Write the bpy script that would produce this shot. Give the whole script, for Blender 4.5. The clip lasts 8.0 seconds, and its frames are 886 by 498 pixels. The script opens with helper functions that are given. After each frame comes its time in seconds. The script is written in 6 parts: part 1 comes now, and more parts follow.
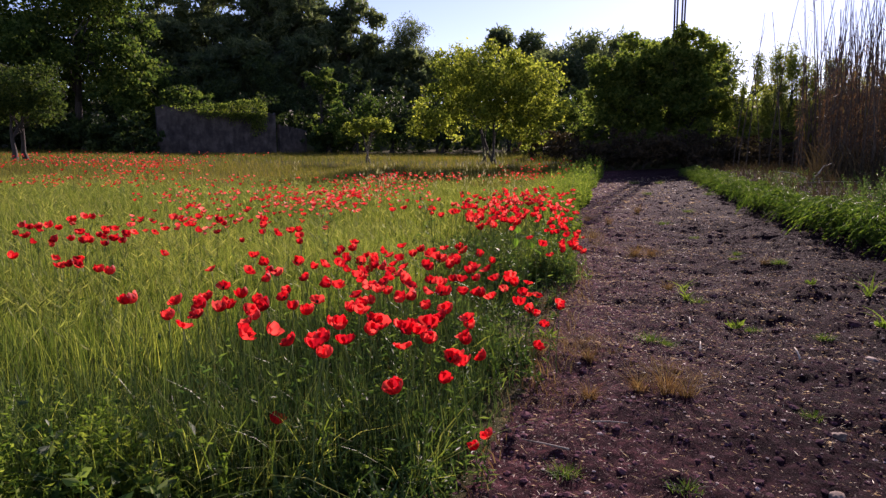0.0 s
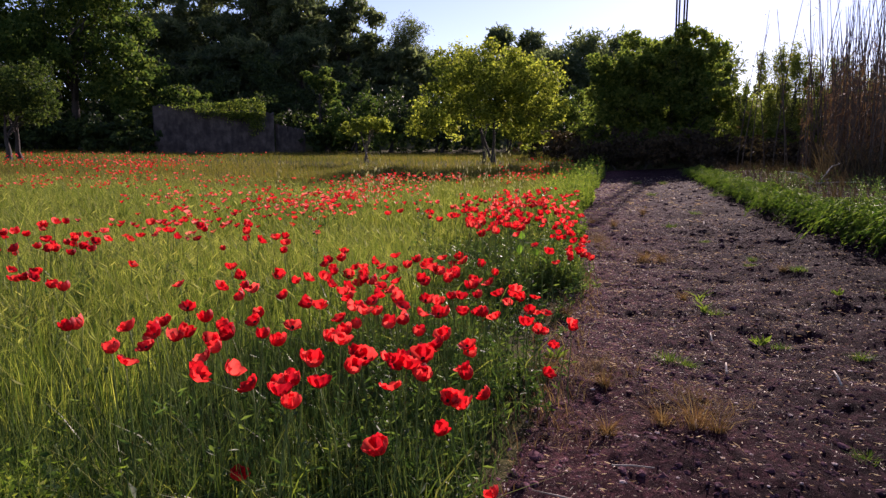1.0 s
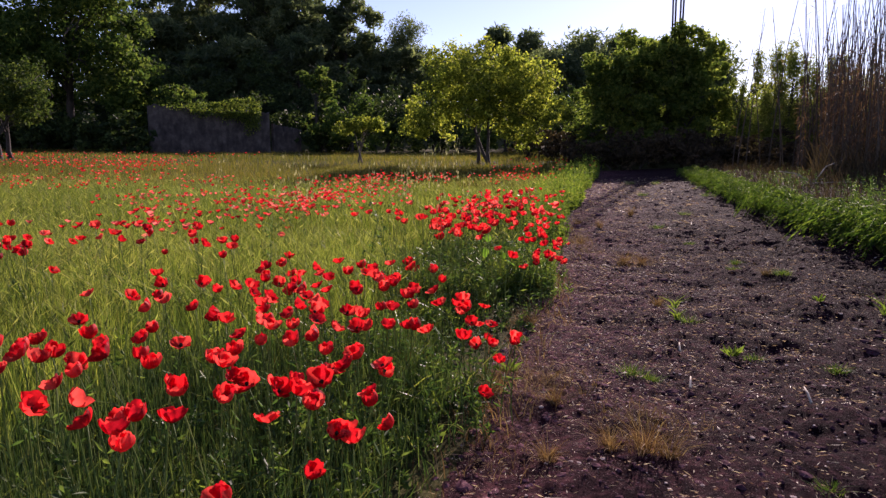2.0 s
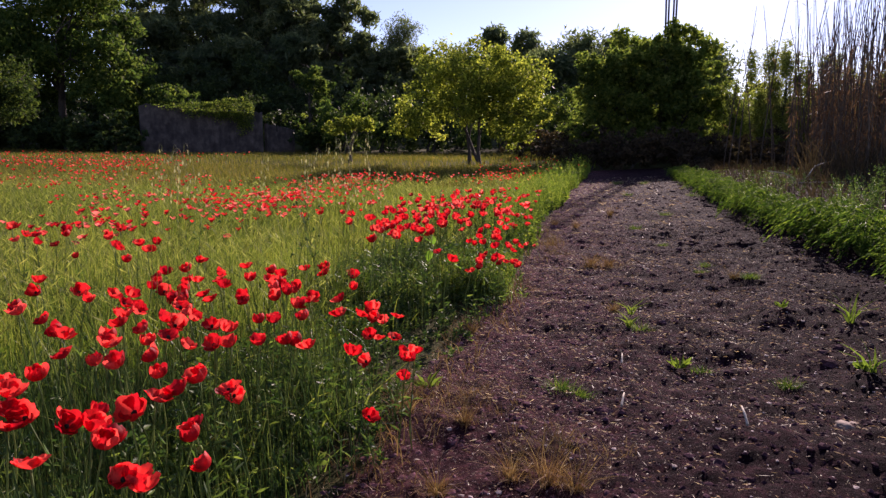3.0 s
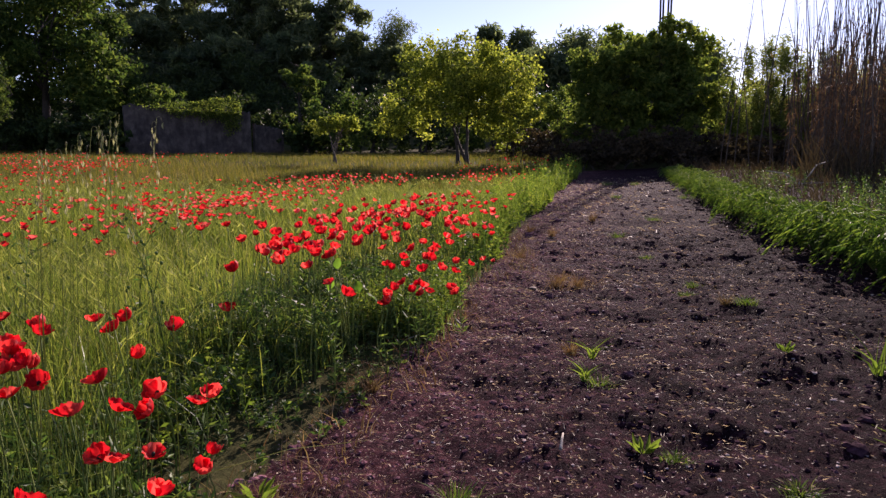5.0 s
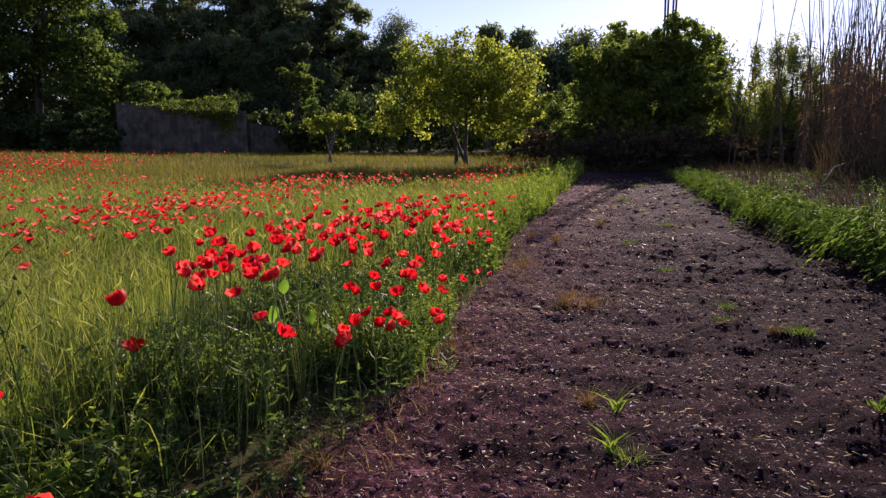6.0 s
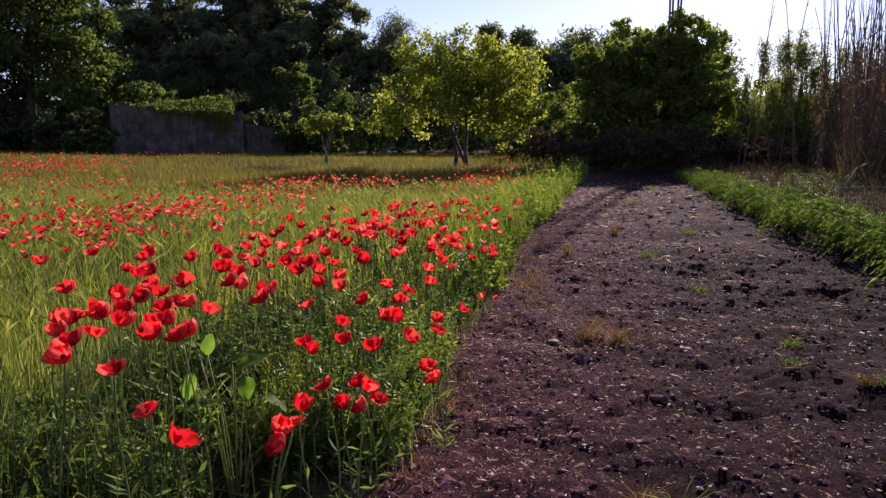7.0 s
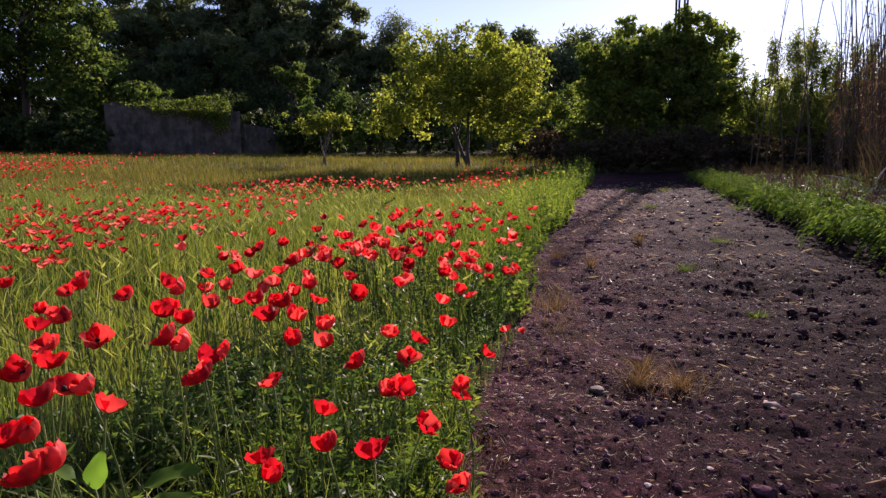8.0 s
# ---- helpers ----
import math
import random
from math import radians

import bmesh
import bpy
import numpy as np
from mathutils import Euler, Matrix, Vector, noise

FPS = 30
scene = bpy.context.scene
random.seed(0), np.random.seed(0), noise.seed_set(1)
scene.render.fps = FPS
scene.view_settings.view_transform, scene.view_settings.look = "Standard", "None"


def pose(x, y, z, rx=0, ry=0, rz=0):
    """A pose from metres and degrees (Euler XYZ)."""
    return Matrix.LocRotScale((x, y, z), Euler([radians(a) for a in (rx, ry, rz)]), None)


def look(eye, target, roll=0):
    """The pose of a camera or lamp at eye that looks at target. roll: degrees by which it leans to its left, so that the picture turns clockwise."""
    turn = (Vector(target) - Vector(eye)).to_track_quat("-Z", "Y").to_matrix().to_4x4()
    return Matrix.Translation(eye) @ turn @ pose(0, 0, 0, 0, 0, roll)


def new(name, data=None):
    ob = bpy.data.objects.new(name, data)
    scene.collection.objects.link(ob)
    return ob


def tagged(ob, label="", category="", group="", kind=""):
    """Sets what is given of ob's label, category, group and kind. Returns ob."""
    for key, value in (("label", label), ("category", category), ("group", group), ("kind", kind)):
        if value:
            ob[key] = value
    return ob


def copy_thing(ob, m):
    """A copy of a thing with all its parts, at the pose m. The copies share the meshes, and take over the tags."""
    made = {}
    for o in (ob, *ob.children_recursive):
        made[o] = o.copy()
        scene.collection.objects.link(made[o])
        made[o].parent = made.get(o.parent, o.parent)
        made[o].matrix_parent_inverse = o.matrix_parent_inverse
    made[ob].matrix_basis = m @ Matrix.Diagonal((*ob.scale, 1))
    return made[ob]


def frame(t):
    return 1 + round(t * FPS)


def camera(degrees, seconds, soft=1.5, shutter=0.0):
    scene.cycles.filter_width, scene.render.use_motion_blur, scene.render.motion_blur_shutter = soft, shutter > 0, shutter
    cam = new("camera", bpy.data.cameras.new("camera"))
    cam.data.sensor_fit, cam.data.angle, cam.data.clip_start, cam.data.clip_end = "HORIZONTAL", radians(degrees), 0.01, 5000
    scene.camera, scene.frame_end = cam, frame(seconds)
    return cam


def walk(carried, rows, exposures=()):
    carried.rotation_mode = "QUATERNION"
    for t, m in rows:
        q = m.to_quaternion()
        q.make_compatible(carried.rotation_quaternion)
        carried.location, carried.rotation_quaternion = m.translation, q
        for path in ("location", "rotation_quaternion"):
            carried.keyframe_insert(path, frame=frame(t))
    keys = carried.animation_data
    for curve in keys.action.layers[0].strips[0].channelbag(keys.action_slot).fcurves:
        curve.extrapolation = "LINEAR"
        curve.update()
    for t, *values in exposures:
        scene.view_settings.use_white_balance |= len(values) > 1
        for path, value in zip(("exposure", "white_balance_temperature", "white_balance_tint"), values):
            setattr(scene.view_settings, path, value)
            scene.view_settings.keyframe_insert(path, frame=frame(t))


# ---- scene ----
cam = camera(70.0, 8.0, soft=1.4)
PATH = [
    (0, (0.315, -0.586, 1.187), (0.248, 1.394, 0.913), -0.1),
    (0.5, (0.278, -0.375, 1.194), (0.211, 1.605, 0.92), -0.1),
    (1, (0.313, -0.182, 1.197), (0.247, 1.798, 0.922), -0.1),
    (1.5, (0.419, -0.046, 1.198), (0.353, 1.933, 0.922), -0.1),
    (2.8, (0.969, 0.343, 1.162), (0.904, 2.323, 0.89), -0.1),
    (3, (1.041, 0.405, 1.164), (0.978, 2.385, 0.89), -0.1),
    (3.5, (1.211, 0.586, 1.164), (1.149, 2.566, 0.889), -0.1),
    (4, (1.371, 0.845, 1.167), (1.31, 2.825, 0.892), -0.2),
    (4.5, (1.482, 1.139, 1.168), (1.422, 3.119, 0.894), -0.2),
    (4.7, (1.512, 1.278, 1.171), (1.454, 3.258, 0.897), -0.3),
    (5.8, (1.621, 2.233, 1.124), (1.561, 4.214, 0.855), -0.1),
    (6, (1.622, 2.412, 1.124), (1.564, 4.393, 0.854), -0.0),
    (6.5, (1.636, 2.842, 1.129), (1.577, 4.823, 0.86), -0.0),
    (7, (1.62, 3.295, 1.136), (1.562, 5.276, 0.868), -0.1),
    (7.5, (1.588, 3.698, 1.144), (1.531, 5.679, 0.876), -0.1),
    (8, (1.511, 4.106, 1.149), (1.455, 6.088, 0.883), -0.1),
]
walk(cam, [(t, look(eye, target, roll)) for t, eye, target, roll in PATH], [(0.0, 0.83, 6500, 41), (8.0, 0.83, 6500, 41)])

# ---- sky, sun, exposure ----
SUN_ELEVATION, SUN_AZIMUTH = 24.0, 21.0   # degrees above the horizon, degrees clockwise from +y
world = bpy.data.worlds.new("sky")
scene.world = world
world.use_nodes = True
wn = world.node_tree.nodes
sky = wn.new("ShaderNodeTexSky")
sky.sky_type = "NISHITA"
sky.sun_disc = False
sky.sun_elevation = radians(SUN_ELEVATION)
sky.sun_rotation = radians(SUN_AZIMUTH)
sky.dust_density = 0.1
sky.air_density = 0.9
sky.ozone_density = 1.6
wn["Background"].inputs["Strength"].default_value = 0.09
world.node_tree.links.new(sky.outputs["Color"], wn["Background"].inputs["Color"])

sun_data = bpy.data.lights.new("sun", "SUN")
sun_data.energy = 5.0
sun_data.angle = radians(0.6)
sun_data.color = (1.0, 0.925, 0.77)
sun = new("sun", sun_data)
_e, _a = radians(SUN_ELEVATION), radians(SUN_AZIMUTH)
TO_SUN = Vector((math.sin(_a) * math.cos(_e), math.cos(_a) * math.cos(_e), math.sin(_e)))
sun.matrix_world = look(TO_SUN * 120, (0, 0, 0))


# ---- materials ----
def nodes_of(name):
    m = bpy.data.materials.new(name)
    m.use_nodes = True
    nt = m.node_tree
    return m, nt, nt.nodes["Principled BSDF"], nt.nodes["Material Output"]


def ramp(nt, source, stops):
    r = nt.nodes.new("ShaderNodeValToRGB")
    els = r.color_ramp.elements
    while len(els) < len(stops):
        els.new(0.5)
    for e, (p, c) in zip(els, stops):
        e.position, e.color = p, (*c, 1)
    nt.links.new(source, r.inputs["Fac"])
    return r.outputs["Color"]


def mixed(nt, fac, a, b, blend="MIX"):
    n = nt.nodes.new("ShaderNodeMix")
    n.data_type, n.blend_type = "RGBA", blend
    for sock, v in ((n.inputs[0], fac), (n.inputs[6], a), (n.inputs[7], b)):
        if isinstance(v, bpy.types.NodeSocket):
            nt.links.new(v, sock)
        else:
            sock.default_value = v if not isinstance(v, tuple) else (*v, 1)
    return n.outputs[2]


def noise_tex(nt, scale, detail=4.0, rough=0.55, coords=None):
    n = nt.nodes.new("ShaderNodeTexNoise")
    n.inputs["Scale"].default_value, n.inputs["Detail"].default_value, n.inputs["Roughness"].default_value = scale, detail, rough
    if coords is None:
        coords = nt.nodes.new("ShaderNodeNewGeometry").outputs["Position"]
    nt.links.new(coords, n.inputs["Vector"])
    return n.outputs["Fac"]


def leaf_material(name, dark, mid, light, through_part=0.45, glow=1.6, rough=0.65, patch=1.2, by_object=False, sheen=0.08, tint=(1.05, 1.1, 0.62)):
    """Foliage: colour differs leaf by leaf and patch by patch; sunlight shines through the blade."""
    m, nt, p, out = nodes_of(name)
    if by_object:
        rnd = nt.nodes.new("ShaderNodeObjectInfo").outputs["Random"]
    else:
        rnd = nt.nodes.new("ShaderNodeNewGeometry").outputs["Random Per Island"]
    c = ramp(nt, rnd, [(0.0, dark), (0.55, mid), (1.0, light)])
    big = ramp(nt, noise_tex(nt, patch, 3), [(0.3, (0.58, 0.66, 0.6)), (0.7, (1.28, 1.2, 1.0))])
    c = mixed(nt, 1.0, c, big, "MULTIPLY")
    nt.links.new(c, p.inputs["Base Color"])
    p.inputs["Roughness"].default_value = rough
    p.inputs["Specular IOR Level"].default_value = sheen
    tl = nt.nodes.new("ShaderNodeBsdfTranslucent")
    tint = mixed(nt, 1.0, c, tuple(glow * k for k in tint), "MULTIPLY")
    nt.links.new(tint, tl.inputs["Color"])
    mx = nt.nodes.new("ShaderNodeMixShader")
    mx.inputs[0].default_value = through_part
    nt.links.new(p.outputs[0], mx.inputs[1])
    nt.links.new(tl.outputs[0], mx.inputs[2])
    nt.links.new(mx.outputs[0], out.inputs["Surface"])
    return m


def bark_material(name, a, b):
    m, nt, p, out = nodes_of(name)
    n = noise_tex(nt, 9, 6, 0.65)
    nt.links.new(ramp(nt, n, [(0.3, a), (0.7, b)]), p.inputs["Base Color"])
    p.inputs["Roughness"].default_value = 0.9
    bp = nt.nodes.new("ShaderNodeBump")
    bp.inputs["Strength"].default_value, bp.inputs["Distance"].default_value = 0.8, 0.02
    nt.links.new(noise_tex(nt, 25, 5), bp.inputs["Height"])
    nt.links.new(bp.outputs[0], p.inputs["Normal"])
    return m


def soil_material(name, stops, fleck, bump=0.02, row_shade=False):
    m, nt, p, out = nodes_of(name)
    n1, n2, n3 = noise_tex(nt, 2.4, 7, 0.62), noise_tex(nt, 22, 6, 0.65), noise_tex(nt, 120, 3)
    c = ramp(nt, n2, stops)
    c = mixed(nt, 1.0, c, ramp(nt, n1, [(0.3, (0.50, 0.48, 0.54)), (0.7, (1.45, 1.36, 1.32))]), "MULTIPLY")
    c = mixed(nt, ramp(nt, n3, [(0.62, (0, 0, 0)), (0.72, (0.85, 0.85, 0.85))]), c, fleck)
    if row_shade:
        # shade beside the crop row painted into the soil colour, with a ragged edge
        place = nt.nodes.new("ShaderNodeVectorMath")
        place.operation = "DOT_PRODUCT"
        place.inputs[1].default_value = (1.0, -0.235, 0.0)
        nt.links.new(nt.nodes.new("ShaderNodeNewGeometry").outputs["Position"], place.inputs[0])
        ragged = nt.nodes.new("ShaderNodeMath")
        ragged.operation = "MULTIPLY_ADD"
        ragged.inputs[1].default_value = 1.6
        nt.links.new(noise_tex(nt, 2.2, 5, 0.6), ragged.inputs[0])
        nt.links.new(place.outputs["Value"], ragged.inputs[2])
        shade_range = nt.nodes.new("ShaderNodeMapRange")
        shade_range.inputs["From Min"].default_value, shade_range.inputs["From Max"].default_value = 0.55, 3.4
        nt.links.new(ragged.outputs[0], shade_range.inputs["Value"])
        c = mixed(nt, 1.0, c, ramp(nt, shade_range.outputs[0], [(0.0, (1, 1, 1)), (0.55, (0.33, 0.315, 0.37)), (1.0, (0.19, 0.18, 0.22))]), "MULTIPLY")
    nt.links.new(c, p.inputs["Base Color"])
    p.inputs["Roughness"].default_value = 0.92
    p.inputs["Specular IOR Level"].default_value = 0.03
    bp = nt.nodes.new("ShaderNodeBump")
    bp.inputs["Strength"].default_value, bp.inputs["Distance"].default_value = 1.0, bump
    nt.links.new(noise_tex(nt, 38, 9, 0.75), bp.inputs["Height"])
    nt.links.new(bp.outputs[0], p.inputs["Normal"])
    return m


def plain_varied(name, a, b, rough=0.8, scale=30, by_object=True):
    m, nt, p, out = nodes_of(name)
    c = ramp(nt, noise_tex(nt, scale, 4), [(0.3, a), (0.7, b)])
    if by_object:
        rnd = nt.nodes.new("ShaderNodeObjectInfo").outputs["Random"]
    else:
        rnd = nt.nodes.new("ShaderNodeNewGeometry").outputs["Random Per Island"]
    c = mixed(nt, 1.0, c, ramp(nt, rnd, [(0.0, (0.7, 0.7, 0.7)), (1.0, (1.2, 1.2, 1.2))]), "MULTIPLY")
    nt.links.new(c, p.inputs["Base Color"])
    p.inputs["Roughness"].default_value = rough
    p.inputs["Specular IOR Level"].default_value = 0.15
    bp = nt.nodes.new("ShaderNodeBump")
    bp.inputs["Strength"].default_value, bp.inputs["Distance"].default_value = 0.5, 0.005
    nt.links.new(noise_tex(nt, scale * 3, 5), bp.inputs["Height"])
    nt.links.new(bp.outputs[0], p.inputs["Normal"])
    return m


M_GRASS = leaf_material("green_barley", (0.036, 0.068, 0.017), (0.110, 0.156, 0.028), (0.29, 0.305, 0.080), 0.47, 1.65, 0.4, 1.1, sheen=0.3)
# dark green of the poppies' growth, with shade low in the stand put into it
M_STAND = leaf_material("stand_green_shaded", (0.018, 0.040, 0.018), (0.047, 0.085, 0.028), (0.17, 0.22, 0.075), 0.27, 1.6, 0.5, 0.9, sheen=0.18)
M_GRASS_FAR = leaf_material("field_grass", (0.048, 0.084, 0.016), (0.110, 0.146, 0.027), (0.25, 0.25, 0.072), 0.5, 1.6, 0.5, 0.35, sheen=0.1)
M_GRASS_HORIZON = leaf_material("far_field_grass", (0.064, 0.076, 0.017), (0.108, 0.106, 0.025), (0.23, 0.17, 0.062), 0.5, 1.4, 0.6, 0.12)
M_EAR = leaf_material("barley_ear", (0.10, 0.13, 0.032), (0.17, 0.195, 0.06), (0.32, 0.32, 0.115), 0.5, 1.5, 0.6, 0.6)
M_OAT = leaf_material("oat_husk", (0.20, 0.185, 0.12), (0.30, 0.28, 0.20), (0.42, 0.39, 0.29), 0.45, 1.1, 0.6, 3.0)
M_HERB = leaf_material("margin_herbs", (0.024, 0.054, 0.020), (0.055, 0.105, 0.029), (0.16, 0.22, 0.055), 0.38, 1.7, 0.5, 2.2, sheen=0.2)
M_ROW = leaf_material("row_leaf", (0.026, 0.060, 0.012), (0.052, 0.102, 0.018), (0.15, 0.205, 0.04), 0.48, 1.7, 0.75, 1.6, sheen=0.05)
# fresh yellow-green herb leaf, brightened to stand in for sun on the growth
M_LUSH = leaf_material("fresh_sunlit_herbs", (0.062, 0.11, 0.020), (0.118, 0.178, 0.032), (0.24, 0.28, 0.06), 0.48, 1.6, 0.7, 0.8)
M_DOCK = leaf_material("dock_leaf", (0.07, 0.15, 0.022), (0.10, 0.19, 0.03), (0.14, 0.24, 0.04), 0.6, 1.9, 0.6, 6.0, sheen=0.08)
M_TUFT = leaf_material("tuft_grass", (0.030, 0.070, 0.014), (0.075, 0.135, 0.024), (0.21, 0.24, 0.06), 0.42, 1.5, 0.6, 9.0, sheen=0.15)
M_STEM = leaf_material("stem_green", (0.09, 0.14, 0.045), (0.14, 0.19, 0.06), (0.21, 0.25, 0.09), 0.3, 1.4, 0.5, 3.0, True)
M_PETAL = leaf_material("poppy_petal", (0.38, 0.007, 0.016), (0.68, 0.016, 0.018), (0.86, 0.085, 0.075), 0.56, 1.2, 0.6, 40, True, 0.25, (1.0, 1.1, 1.0))
M_PETAL_FAR = leaf_material("poppy_petal_far", (0.44, 0.010, 0.016), (0.70, 0.024, 0.027), (0.86, 0.16, 0.15), 0.56, 1.25, 0.45, 3, False, 0.12, (1.0, 1.1, 1.0))
M_CENTRE = plain_varied("poppy_centre", (0.012, 0.010, 0.012), (0.04, 0.05, 0.03), 0.7, 200)
M_TREE_Y = leaf_material("tree_leaf_yellow_green", (0.050, 0.072, 0.018), (0.125, 0.150, 0.028), (0.27, 0.28, 0.06), 0.58, 2.2, 0.6, 0.6)
M_TREE_G = leaf_material("tree_leaf_green", (0.045, 0.075, 0.020), (0.098, 0.135, 0.035), (0.19, 0.215, 0.06), 0.55, 1.9, 0.6, 0.3)
M_TREE_W = leaf_material("wood_edge_leaf", (0.028, 0.056, 0.020), (0.060, 0.098, 0.028), (0.14, 0.175, 0.048), 0.52, 1.7, 0.7, 0.22)
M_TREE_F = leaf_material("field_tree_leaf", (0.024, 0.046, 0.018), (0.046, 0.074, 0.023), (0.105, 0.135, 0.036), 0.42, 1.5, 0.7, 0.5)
M_WILLOW = leaf_material("thin_shrub_leaf", (0.075, 0.10, 0.032), (0.15, 0.18, 0.058), (0.27, 0.29, 0.105), 0.58, 1.9, 0.6, 0.5)
# leaf colour darkened all over to stand in for shade under the wood
M_TREE_D = leaf_material("tree_leaf_shaded", (0.020, 0.036, 0.018), (0.033, 0.056, 0.023), (0.062, 0.088, 0.03), 0.28, 1.4, 0.6, 0.25)
M_PINE = leaf_material("pine_needle", (0.056, 0.078, 0.054), (0.098, 0.128, 0.084), (0.15, 0.18, 0.11), 0.5, 1.8, 0.6, 0.2)
M_BROWN = leaf_material("dry_bramble", (0.034, 0.026, 0.020), (0.054, 0.039, 0.030), (0.09, 0.066, 0.047), 0.3, 1.1, 0.7, 0.6)
M_CANE = leaf_material("dry_cane_leaf", (0.062, 0.034, 0.030), (0.11, 0.060, 0.050), (0.19, 0.115, 0.092), 0.42, 1.3, 0.6, 0.8)
M_STALK = plain_varied("cane_stalk", (0.045, 0.032, 0.026), (0.11, 0.085, 0.062), 0.5, 8)
M_FLAKE = leaf_material("dry_flake", (0.13, 0.076, 0.060), (0.27, 0.185, 0.145), (0.60, 0.47, 0.37), 0.36, 1.15, 0.6, 8.0, sheen=0.3, tint=(1.05, 1.0, 0.85))
M_STRAW = leaf_material("straw", (0.22, 0.15, 0.11), (0.44, 0.34, 0.245), (0.76, 0.64, 0.50), 0.40, 1.2, 0.5, 8.0, sheen=0.4, tint=(1.05, 1.0, 0.8))
M_STICK = plain_varied("bleached_stick", (0.25, 0.21, 0.17), (0.45, 0.40, 0.33), 0.8, 25)
M_STONE = plain_varied("stone", (0.12, 0.085, 0.07), (0.29, 0.22, 0.18), 0.85, 18)
M_PEBBLE = plain_varied("pebble", (0.24, 0.165, 0.15), (0.52, 0.41, 0.375), 0.8, 40, False)
M_DRY = leaf_material("dry_grass", (0.11, 0.058, 0.036), (0.20, 0.118, 0.072), (0.42, 0.29, 0.18), 0.4, 1.0, 0.7, 3.0)
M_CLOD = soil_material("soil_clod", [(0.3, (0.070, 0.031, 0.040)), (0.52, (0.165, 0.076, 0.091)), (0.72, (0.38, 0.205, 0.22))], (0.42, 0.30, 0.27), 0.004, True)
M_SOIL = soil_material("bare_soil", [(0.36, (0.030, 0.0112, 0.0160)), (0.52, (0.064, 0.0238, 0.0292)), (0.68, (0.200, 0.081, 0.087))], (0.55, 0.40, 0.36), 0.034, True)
M_FIELD = soil_material("field_soil", [(0.3, (0.034, 0.038, 0.014)), (0.55, (0.060, 0.064, 0.023)), (0.75, (0.09, 0.088, 0.034))], (0.12, 0.12, 0.05))
M_BARK = bark_material("bark_grey_brown", (0.05, 0.038, 0.028), (0.14, 0.11, 0.085))
M_BARK_D = bark_material("bark_dark", (0.02, 0.016, 0.014), (0.055, 0.043, 0.036))
M_WALL, _nt, _p, _out = nodes_of("old_plaster")
_c = ramp(_nt, noise_tex(_nt, 1.3, 6, 0.65), [(0.32, (0.036, 0.028, 0.026)), (0.5, (0.074, 0.058, 0.052)), (0.68, (0.135, 0.11, 0.095))])
_map = _nt.nodes.new("ShaderNodeMapping")
_map.inputs["Scale"].default_value = (1.0, 1.0, 0.4)
_nt.links.new(_nt.nodes.new("ShaderNodeNewGeometry").outputs["Position"], _map.inputs["Vector"])
_c = mixed(_nt, 1.0, _c, ramp(_nt, noise_tex(_nt, 2.6, 4, 0.6, _map.outputs[0]), [(0.36, (0.55, 0.55, 0.56)), (0.56, (1, 1, 1))]), "MULTIPLY")
_nt.links.new(_c, _p.inputs["Base Color"])
_p.inputs["Roughness"].default_value = 0.95
_bp = _nt.nodes.new("ShaderNodeBump")
_bp.inputs["Strength"].default_value, _bp.inputs["Distance"].default_value = 1.0, 0.08
_nt.links.new(noise_tex(_nt, 4, 6, 0.6), _bp.inputs["Height"])
_nt.links.new(_bp.outputs[0], _p.inputs["Normal"])


# ---- builders ----
RNG = np.random.default_rng(7)


def tri_mesh(name, verts, tris, smooth=True):
    me = bpy.data.meshes.new(name)
    v, f = np.asarray(verts, dtype=np.float32), np.asarray(tris, dtype=np.int32)
    me.vertices.add(len(v))
    me.vertices.foreach_set("co", v.ravel())
    me.loops.add(f.size)
    me.loops.foreach_set("vertex_index", f.ravel())
    me.polygons.add(len(f))
    me.polygons.foreach_set("loop_start", np.arange(0, f.size, f.shape[1], dtype=np.int32))
    me.polygons.foreach_set("use_smooth", np.full(len(f), smooth))
    me.update(calc_edges=True)
    return me


def joined(*pairs):
    """Joins (verts, tris) pairs into one."""
    vs, fs, n = [], [], 0
    for v, f in pairs:
        vs.append(v), fs.append(f + n)
        n += len(v)
    return np.concatenate(vs), np.concatenate(fs)


def made(name, pair, material, parent=None, label="", smooth=True):
    me = tri_mesh(name, *pair, smooth)
    me.materials.append(material)
    ob = new(name, me)
    if parent is not None:
        ob.parent = parent
    if label:
        tagged(ob, label)
    return ob


def unit(v):
    return v / np.maximum(np.linalg.norm(v, axis=-1, keepdims=True), 1e-9)


def blades(base, height, width, azimuth, lean, levels=(0.0, 0.42, 0.76, 1.0), shape=(1.0, 0.9, 0.55, 0.0)):
    """Grass blades: a narrow bent strip each."""
    n = len(base)
    out = np.stack([np.cos(azimuth), np.sin(azimuth), np.zeros(n)], 1)
    turn = RNG.uniform(0, np.pi, n)
    side = np.stack([np.cos(turn), np.sin(turn), np.zeros(n)], 1)
    rows = []
    for t, s in zip(levels, shape):
        c = base + np.outer(height * t * (1 - 0.25 * lean * t), (0, 0, 1)) + out * (height * lean * t * t)[:, None]
        if s > 0:
            rows += [c - side * (width * s / 2)[:, None], c + side * (width * s / 2)[:, None]]
        else:
            rows.append(c)
    k = len(rows)
    v = np.stack(rows, 1).reshape(-1, 3)
    loc = []
    for i in range(0, k - 3, 2):
        loc += [(i, i + 1, i + 3), (i, i + 3, i + 2)]
    loc.append((k - 3, k - 2, k - 1))
    f = (np.arange(n)[:, None, None] * k + np.array(loc)[None]).reshape(-1, 3)
    return v, f


